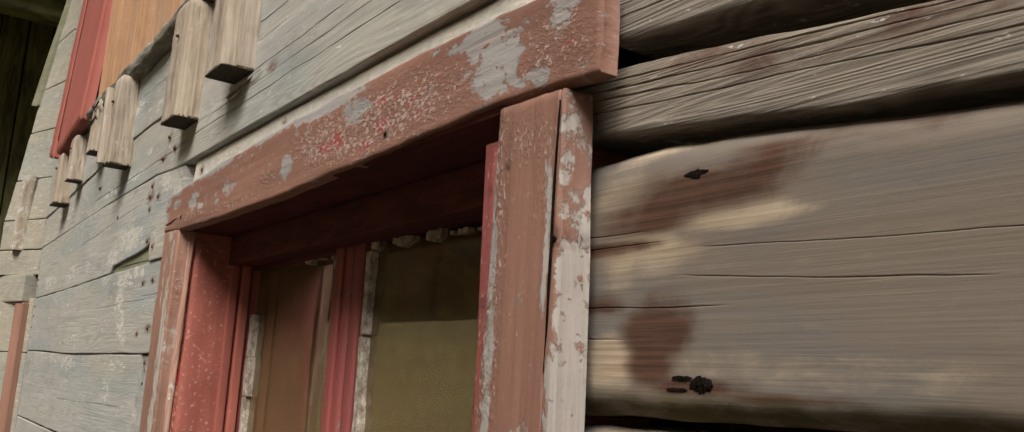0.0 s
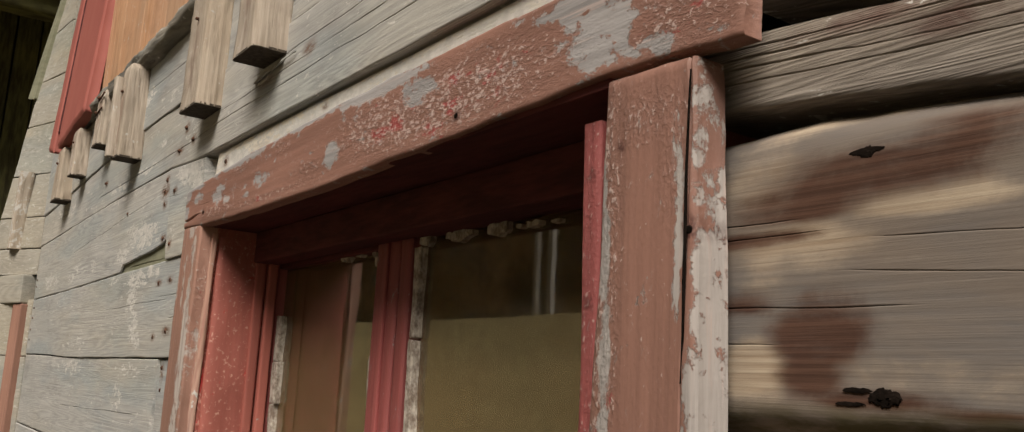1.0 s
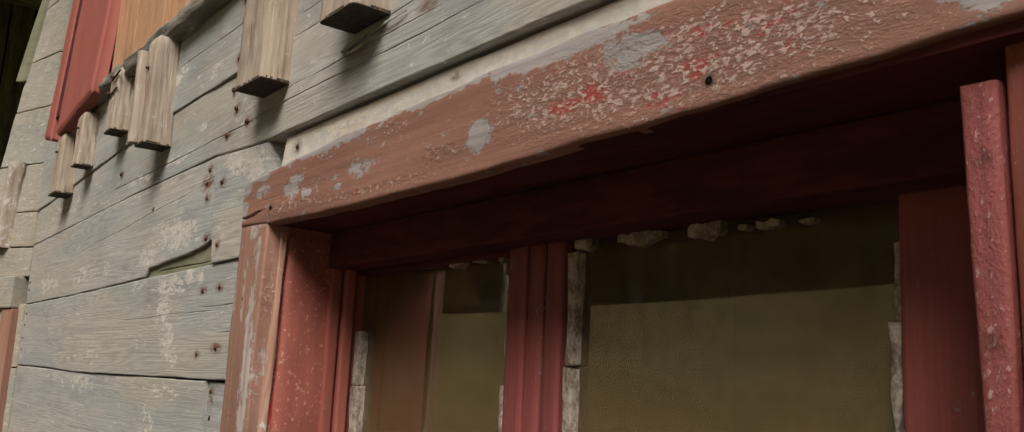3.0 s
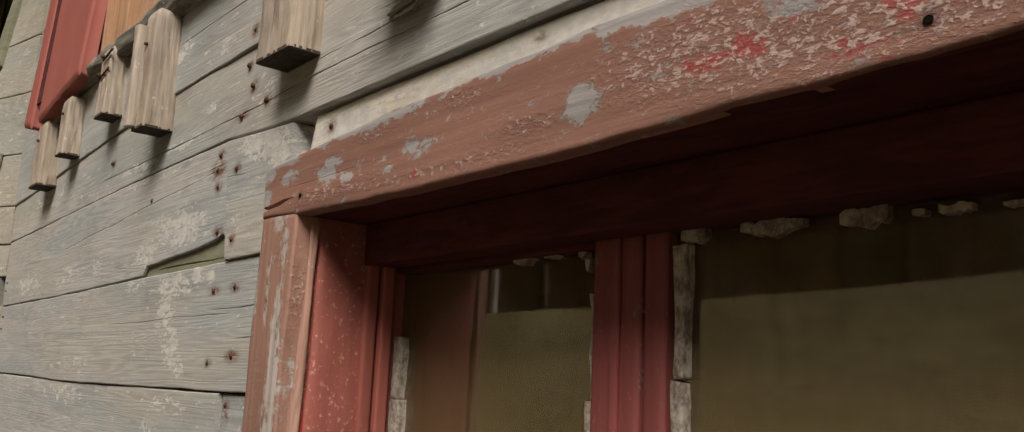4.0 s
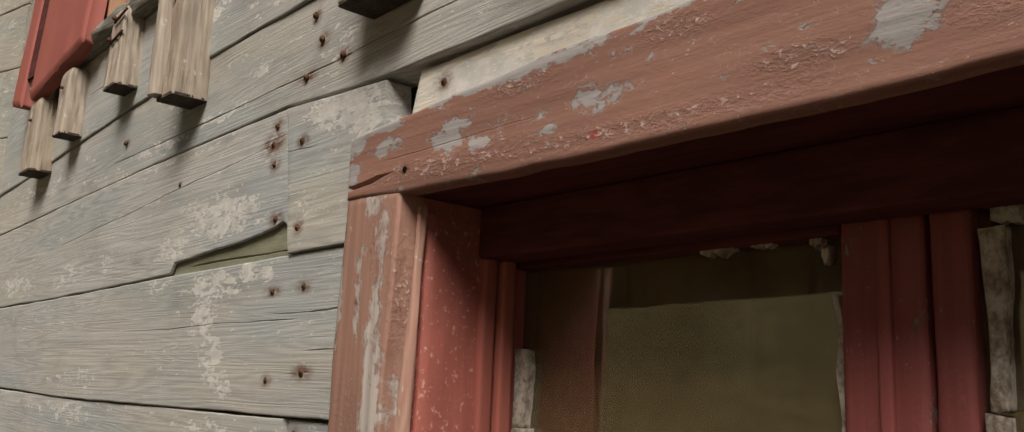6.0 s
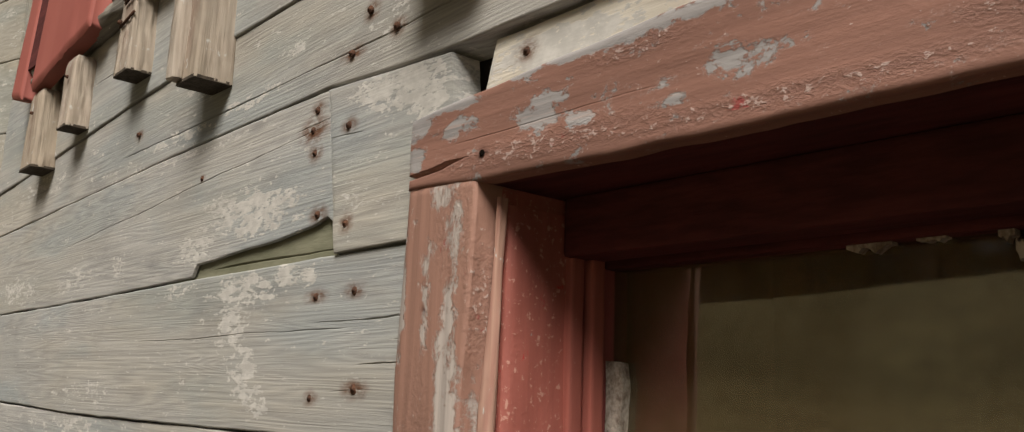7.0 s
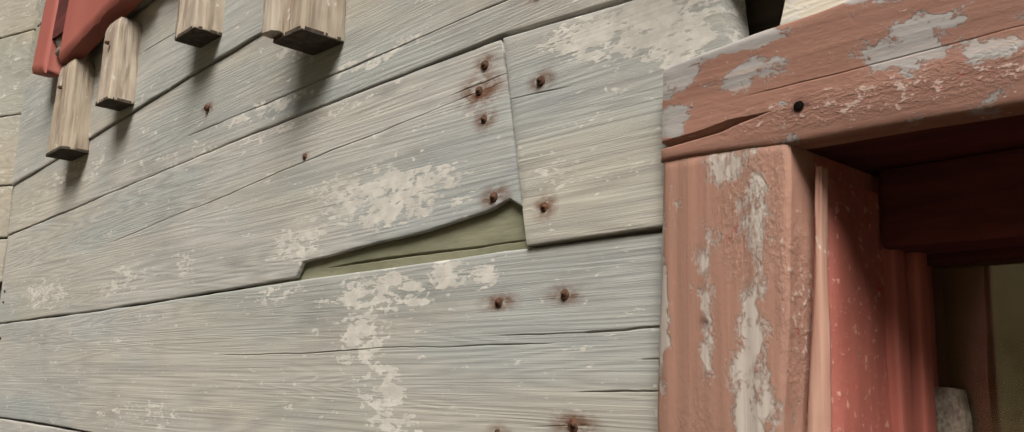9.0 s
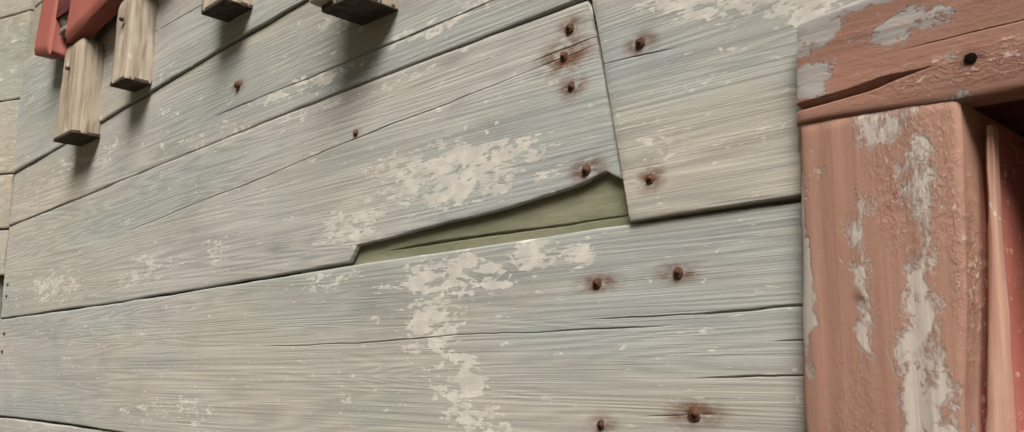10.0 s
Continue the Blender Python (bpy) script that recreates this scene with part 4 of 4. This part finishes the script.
# ---- wooden pegs nailed up under the upper opening ----
PEGS = ((-0.372, 0.089, 0.052, 2.165, 2.47), (-0.660, 0.098, 0.044, 2.143, 2.376), (-1.146, 0.058, 0.045, 2.143, 2.355), (-1.420, 0.058, 0.036, 2.222, 2.362), (-1.682, 0.052, 0.036, 2.190, 2.318), (-1.885, 0.078, 0.036, 2.148, 2.300))
for i, (x, w, d, z0, z1) in enumerate(PEGS):
    peg = empty("wooden_peg", "short weathered wooden block nailed upright to the plank wall", "wooden block", group="blocks along the wall", at=(x + w / 2, -0.012, z0))
    lean = (-0.5, 0.6, 0.4, -1.2, 0.5, -0.4)[i]
    body = loft("block", 'z', 0.0, z1 - z0, lambda s: (-d / 2 + 0.010, 0.0), lambda s: (d / 2 + 0.008 * (1 - s) * 0.5, w / 2 * (1 - 0.06 * s)), M_BLOCK, peg, power=18.0, levels=46, ring=64, rough=0.0014, seed=90 + i, cap1=0.02 if i > 0 else 0.006, streak=0.0022, base=(0.0, 0.1),
                stain=((0.1, 0.0, 0.1, 0.02, 0.4),))
    # thin near-black slice over the block's bottom face
    loft("end_grain", 'z', -0.0012, 0.003, lambda s: (-d / 2 + 0.010, 0.0), lambda s: (d / 2 + 0.0046, w / 2 + 0.0004), M_ENDGRAIN, peg, "near-black slice at the block's lower end", power=14.0, levels=3, ring=64, rough=0.0002, seed=90 + i)
    if i in (2,):
        loft("splinter", 'z', 0.004, (z1 - z0) * 0.86, lambda s: (-d + 0.003, -w * 0.30), lambda s: (0.011, w * 0.20), M_BLOCK, peg, power=10, levels=24, ring=18, rough=0.0015, seed=95, streak=0.002)
    spikes = ((0.6, -0.02), (0.85, 0.02)) if i == 3 else ((0.7, 0.0),)
    for q, dx in spikes:
        bm = bmesh.new()
        if i == 3:
            bmesh.ops.create_cone(bm, cap_ends=True, segments=8, radius1=0.0022, radius2=0.0022, depth=w * 0.95, matrix=pose(0.012, 0, 0, 0, 80, 0))
            bmesh.ops.create_cone(bm, cap_ends=True, segments=8, radius1=0.0045, radius2=0.0035, depth=0.004, matrix=pose(-0.018, 0, 0.005, 0, 80, 0))
        else:
            bmesh.ops.create_cone(bm, cap_ends=True, segments=8, radius1=0.0035, radius2=0.0025, depth=0.005, matrix=pose(0, 0, 0, 90, 0, 0))
        nn = part("nail", bm, M_RUST, peg, "bent rusty nail", True)
        nn.location = (dx * 0.3, -d + 0.006 if i == 3 else -d + 0.0045, (z1 - z0) * q)
    peg.rotation_euler = (0, radians(lean), 0)

# ---- upper opening: batten sill, raw boards and red casing ----
loft("batten", 'x', -1.93, -0.35, lambda s: (-0.006, 2.348 + 0.048 * s + 0.004 * math.sin(9 * s)), lambda s: (0.026, 0.024 - 0.003 * s), M_BATTEN, wall, "rough dark grey batten under the upper opening", power=2.6, levels=120, ring=24, rough=0.004, seed=101, streak=0.003)
upper = empty("boarded_opening", "boarded upper opening of raw orange wood with red side casing", "window", kind="structure")
for i, x in enumerate(np.arange(-1.60, -0.9, 0.20)):
    board("raw_board", 'z', (2.36, 2.36, 3.25, 3.25), ((0, x), (4, x)), ((0, x + 0.197), (4, x + 0.197)), -0.008, 0.03, M_ORANGE, upper, seed=110 + i, step=0.012)
tip = lambda U, V: 0.055 * (U - 2.33)
# added dark strip, its colour gives the shade between the two red boards
board("backing_board", 'z', (2.36, 2.36, 3.25, 3.25), ((0, -1.97), (4, -1.97)), ((0, -1.80), (4, -1.80)), -0.0405, 0.016, M_RED_SHADE, upper, "dark strip added for the shade in the casing gap", seed=120, step=0.02, lean=tip)
board("red_board", 'z', (2.314, 2.300, 3.25, 3.25), ((2.3, -2.004), (3.3, -2.004)), ((2.3, -1.934), (3.3, -1.934)), -0.045, 0.03, M_REDBOARD, upper, "narrow brick-red casing board", seed=121, step=0.008, base=(0.1, 0.15), lean=tip, radius=0.006)
board("red_board", 'z', (2.300, 2.345, 3.25, 3.25), ((2.3, -1.862), (3.3, -1.852)), ((2.3, -1.560), (3.3, -1.545)), -0.048, 0.03, M_REDBOARD, upper, "wide brick-red casing board", seed=122, step=0.008, base=(0.1, 0.12), lean=tip, radius=0.006)

# ---- white boards at the building's corner, bulging outwards, and the far window's casing ----
corner = empty("wall_corner", "cream boards bulging at the end of the plank wall", "wall", kind="structure")
bulge = lambda U, V: -0.10 * np.clip((-2.19 - U) / 0.20, 0, 1.2) * np.clip((2.95 - V) / 0.8, -0.1, 1.0)
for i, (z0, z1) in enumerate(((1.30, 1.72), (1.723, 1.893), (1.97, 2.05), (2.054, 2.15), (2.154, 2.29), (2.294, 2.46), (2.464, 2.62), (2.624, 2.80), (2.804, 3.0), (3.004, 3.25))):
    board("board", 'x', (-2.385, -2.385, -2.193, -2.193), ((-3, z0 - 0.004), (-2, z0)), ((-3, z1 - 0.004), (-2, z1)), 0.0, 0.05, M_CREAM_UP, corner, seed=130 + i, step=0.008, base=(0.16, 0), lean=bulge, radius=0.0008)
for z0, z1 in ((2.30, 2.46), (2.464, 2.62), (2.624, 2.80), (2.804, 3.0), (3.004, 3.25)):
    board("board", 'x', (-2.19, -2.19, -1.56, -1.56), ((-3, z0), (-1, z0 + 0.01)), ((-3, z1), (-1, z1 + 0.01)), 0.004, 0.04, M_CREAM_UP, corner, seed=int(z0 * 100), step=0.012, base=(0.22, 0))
board("corner_strip", 'z', (2.57, 2.56, 3.25, 3.25), ((0, -2.425), (4, -2.425)), ((0, -2.375), (4, -2.375)), -0.012, 0.05, M_OLIVE, corner, "moss-green strip on the corner", seed=150, lean=lambda U, V: bulge(V, U))
far = empty("window_2", "casing of the next window along the wall, red jamb under a cream head", "window", kind="structure")
h = box("head_casing", -0.28, 0.0, 0.0, 0.05, 0.0, 0.088, M_CREAM_UP, far, "cream head board", bevel=0.004)
h.matrix_local = pose(-2.205, -0.036, 1.880, 0, 0, 16)
j = box("side_casing", -0.055, 0.0, 0.0, 0.04, -0.9, 0.0, M_CASING_V, far, "red jamb", bevel=0.004)
j.matrix_local = pose(-2.205, -0.030, 1.878, 0, 0, 16)
j = box("side_lining", -0.30, -0.11, 0.03, 0.05, -0.9, 0.0, M_ORANGE, far, "raw reddish lining", bevel=0.004)
j.matrix_local = pose(-2.205, -0.030, 1.878, 0, 0, 16)
loft("upright_strip", 'z', 2.05, 2.295, lambda s: (-0.055, -2.300 + 0.02 * s), lambda s: (0.022, 0.020), M_BLOCK, corner, "weathered upright strip nailed to the corner boards", power=5, levels=30, ring=24, rough=0.002, seed=140, streak=0.003, base=(0.4, 0))

# ---- the room behind the window, and the closed house ----
room = empty("room_shell", "dark bare room behind the window", "room", kind="structure")
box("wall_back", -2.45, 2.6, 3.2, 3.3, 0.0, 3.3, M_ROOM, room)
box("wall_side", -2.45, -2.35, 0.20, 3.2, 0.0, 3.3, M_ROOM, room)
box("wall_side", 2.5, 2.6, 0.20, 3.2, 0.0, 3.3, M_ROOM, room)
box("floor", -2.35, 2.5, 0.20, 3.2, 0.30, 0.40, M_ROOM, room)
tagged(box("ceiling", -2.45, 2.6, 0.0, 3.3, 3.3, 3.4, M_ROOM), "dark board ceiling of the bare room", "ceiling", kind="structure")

# ---- outside: meadow bank, road sign, posts and trees, seen in the glass, and an added unseen dark sheet along the wall ----
def ground_z(x, y):
    """The lawn is level at the house and climbs to a crest about 38 m away."""
    r = np.hypot(x, y)
    az = np.degrees(np.arctan2(-x, -y))
    crest = 1.7 + 38 * np.tan(np.radians(5.1 + np.clip((48 - az) * 0.095, -1.6, 3.2)))
    k = np.clip((r - 7) / 31, 0, 1)
    front = np.clip((-y + 6) / 12, 0, 1)
    return crest * (k * k * (3 - 2 * k)) * front * np.where(r > 38, 1 - 0.12 * np.clip((r - 38) / 60, 0, 1), 1) + 0.12 * vnoise(x * 0.3, y * 0.3, 7)


rr = np.concatenate([np.linspace(0.0, 10, 14), np.linspace(11, 60, 50), (80, 120, 250, 600, 1500)])
aa = np.linspace(0, 2 * np.pi, 97)[:-1]
R, A = np.meshgrid(rr, aa, indexing='ij')
X, Yg = R * np.sin(A), R * np.cos(A)
Zg = ground_z(X, Yg)
Zg[0] = Zg[0].mean()
vs = np.stack([X, Yg, Zg], -1).reshape(-1, 3)
ix = np.arange(len(rr) * 96).reshape(len(rr), 96)
fs = [(ix[i, k], ix[i + 1, k], ix[i + 1, (k + 1) % 96], ix[i, (k + 1) % 96]) for i in range(len(rr) - 1) for k in range(96)]
tagged(link("ground", vs, [f[::-1] for f in fs], M_GRASS), "olive meadow grass climbing to a bank", "grass", kind="structure")


# unseen dark ground, added so that little light bounces up under the window head
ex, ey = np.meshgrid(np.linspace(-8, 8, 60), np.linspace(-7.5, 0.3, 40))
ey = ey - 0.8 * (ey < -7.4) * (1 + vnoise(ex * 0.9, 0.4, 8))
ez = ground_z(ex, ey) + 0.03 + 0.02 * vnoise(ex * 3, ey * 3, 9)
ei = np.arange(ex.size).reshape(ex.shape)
tagged(link("yard", np.stack([ex, ey, ez], -1).reshape(-1, 3), np.stack([ei[:-1, :-1], ei[:-1, 1:], ei[1:, 1:], ei[1:, :-1]], -1).reshape(-1, 4).tolist(), M_BOUNCE_CUT), "unseen dark sheet added in front of the wall to cut bounce light", "ground", kind="structure")


def outdoors(az, r):
    x, y = -r * math.sin(radians(az)), -r * math.cos(radians(az))
    return x, y, float(ground_z(np.array(x), np.array(y)))


x, y, z = outdoors(48.75, 37)
sign = empty("road_sign", "diamond road sign, orange edge and red centre, on a thin post", "road sign", at=(x, y, z - 0.2))
sign.rotation_euler = (0, 0, radians(-48.75))
box("post", -0.035, 0.035, -0.03, 0.03, 0, 2.2, M_WHITEPOST, sign)
for nm, s, yy, mt in (("sign_plate", 0.62, 0.045, M_SIGN_EDGE), ("sign_symbol", 0.36, 0.060, M_SIGN_RED)):
    p = box(nm, -s / 2, s / 2, 0, 0.012, -s / 2, s / 2, mt, sign)
    p.matrix_local = pose(0, yy, 2.62, 0, 45, 0)
for az, w, hgt in ((52.0, 0.30, 6.0), (52.9, 0.22, 6.0)):
    x, y, z = outdoors(az, 37)
    p = box("post", -w / 2, w / 2, -0.1, 0.1, -0.3, hgt, M_WHITEPOST, None, bevel=0.02)
    p.location = (x, y, z)
    tagged(p, "white painted pole standing on the bank", "pole")


def tree(name, height, spread, leaf, seed, label, count=9000, conifer=False):
    rnd = random.Random(seed)
    t = empty(name, label, "tree", group="trees round the meadow")
    loft("trunk", 'z', -0.4, height * 0.8, lambda s: (0.15 * math.sin(2.2 * s), 0.12 * math.sin(3 * s + 1)), lambda s: (height * 0.022 * (1 - 0.85 * s), height * 0.022 * (1 - 0.85 * s)), M_BARK, t, power=2.0, levels=14, ring=9, rough=0.02, seed=seed)
    limbs = []
    for i in range(11):
        a, q = rnd.uniform(0, 6.28), rnd.uniform(0.18, 0.72)
        reach = spread * (1 - q) * (1.1 if conifer else 0.9) * rnd.uniform(0.7, 1.1)
        start, end = Vector((0, 0, height * q)), Vector((reach * math.cos(a), reach * math.sin(a), height * q + (0.1 if conifer else 0.9) * reach))
        limbs.append((start, end))
        bm = bmesh.new()
        d = end - start
        bmesh.ops.create_cone(bm, cap_ends=True, segments=6, radius1=height * 0.007, radius2=height * 0.001, depth=d.length, matrix=Matrix.Translation((start + end) / 2) @ d.to_track_quat('Z', 'Y').to_matrix().to_4x4())
        part("limb", bm, M_BARK, t)
    verts, faces = [], []
    clumps = []
    for i in range(60):
        q = rnd.uniform(0.04 if conifer else 0.12, 1.0)
        rad = spread * ((1.05 - q) if conifer else math.sqrt(max(0.05, 1 - (2 * q - 1.05) ** 2))) * math.sqrt(rnd.random()) * rnd.uniform(0.8, 1.15)
        a = rnd.uniform(0, 6.28)
        clumps.append((rad * math.cos(a), rad * math.sin(a), height * q, rnd.uniform(0.10, 0.2) * spread))
    for i in range(count):
        cx, cy, cz, cr = clumps[rnd.randrange(len(clumps))]
        p = Vector((cx + rnd.gauss(0, cr), cy + rnd.gauss(0, cr), cz + rnd.gauss(0, cr * 0.8)))
        q = Euler((rnd.uniform(0, 6.28), rnd.uniform(0, 6.28), rnd.uniform(0, 6.28))).to_matrix()
        s = height * rnd.uniform(0.005, 0.0105)
        b = len(verts)
        for c in ((-s, 0, 0), (0, -0.55 * s, 0), (s, 0, 0.1 * s), (0, 0.55 * s, 0)):
            verts.append(p + q @ Vector(c))
        faces.append((b, b + 1, b + 2, b + 3))
    link("crown", verts, faces, leaf, t, smooth=False)
    return t


M_MOSS = plain("mossy_shed_boards", (0.040, 0.034, 0.016), (0.12, 0.115, 0.045), (14, 14, 2.2), 0.95, 0.004)
shed = empty("timber_shed", "dark shed of mossy upright boards beyond the wall's corner", "shed", at=(-7.0, 1.2, 0.0))
rnd = random.Random(8)
y = -2.0
while y < 2.6:
    w = rnd.uniform(0.16, 0.24)
    out = rnd.uniform(0, 0.03)
    box("board", -0.05 + out, out, y, y + w - 0.012, -0.3, 4.45, M_MOSS, shed, bevel=0.006)
    y += w
box("back_wall", -2.6, -0.06, -2.0, 2.6, -0.3, 4.45, M_DARKWOOD, shed)
loft("beam", 'x', 0.0, 1.0, lambda s: (0.0, 0.0), lambda s: (0.09, 0.09), M_MOSS, shed, "rough hewn eaves beam", power=5, levels=12, ring=24, rough=0.01, seed=9).matrix_local = pose(0.85, -2.3, 4.22, 0, 0, 90) @ Matrix.Diagonal((5.2, 1, 1, 1))
roof = box("roof", -2.9, 1.1, -2.4, 3.0, 0.0, 0.12, M_DARKWOOD, shed, bevel=0.01)
roof.matrix_local = pose(0, 0, 4.50, 0, 7, 0)


rnd = random.Random(5)
kinds = (tree("deciduous_tree", 11, 3.6, M_LEAF, 1, "dark green leafy tree on the meadow bank"), tree("deciduous_tree", 9, 3.4, M_LEAF_RUST, 2, "rust-coloured autumn tree on the meadow bank"),
         tree("conifer_tree", 13, 3.0, M_LEAF, 3, "tall dark conifer beyond the meadow", 11000, True))
spot_list = [(a, 40 + rnd.uniform(0, 9), rnd.choice((0, 1, 1, 1, 1, 2))) for a in np.arange(-30, 76, 3.6)] + [(a + 1.7, 50 + rnd.uniform(0, 10), rnd.choice((0, 1, 1, 1, 2))) for a in np.arange(-30, 76, 3.0)]
spot_list += [(a, 17 + rnd.uniform(0, 4), 2 if i % 2 else 0) for i, a in enumerate(np.arange(80, 104, 3.4))] + [(a, 25 + rnd.uniform(0, 5), 2) for a in np.arange(76, 112, 4.0)]
used = set()
for a, r, k in spot_list:
    x, y, z = outdoors(a, r)
    m = pose(x, y, z - 0.2, 0, 0, rnd.uniform(0, 360)) @ Matrix.Scale(rnd.uniform(0.85, 1.2), 4)
    if k in used:
        c = copy_thing(kinds[k], m)
        c.matrix_basis = m
    else:
        used.add(k)
        kinds[k].matrix_basis = m
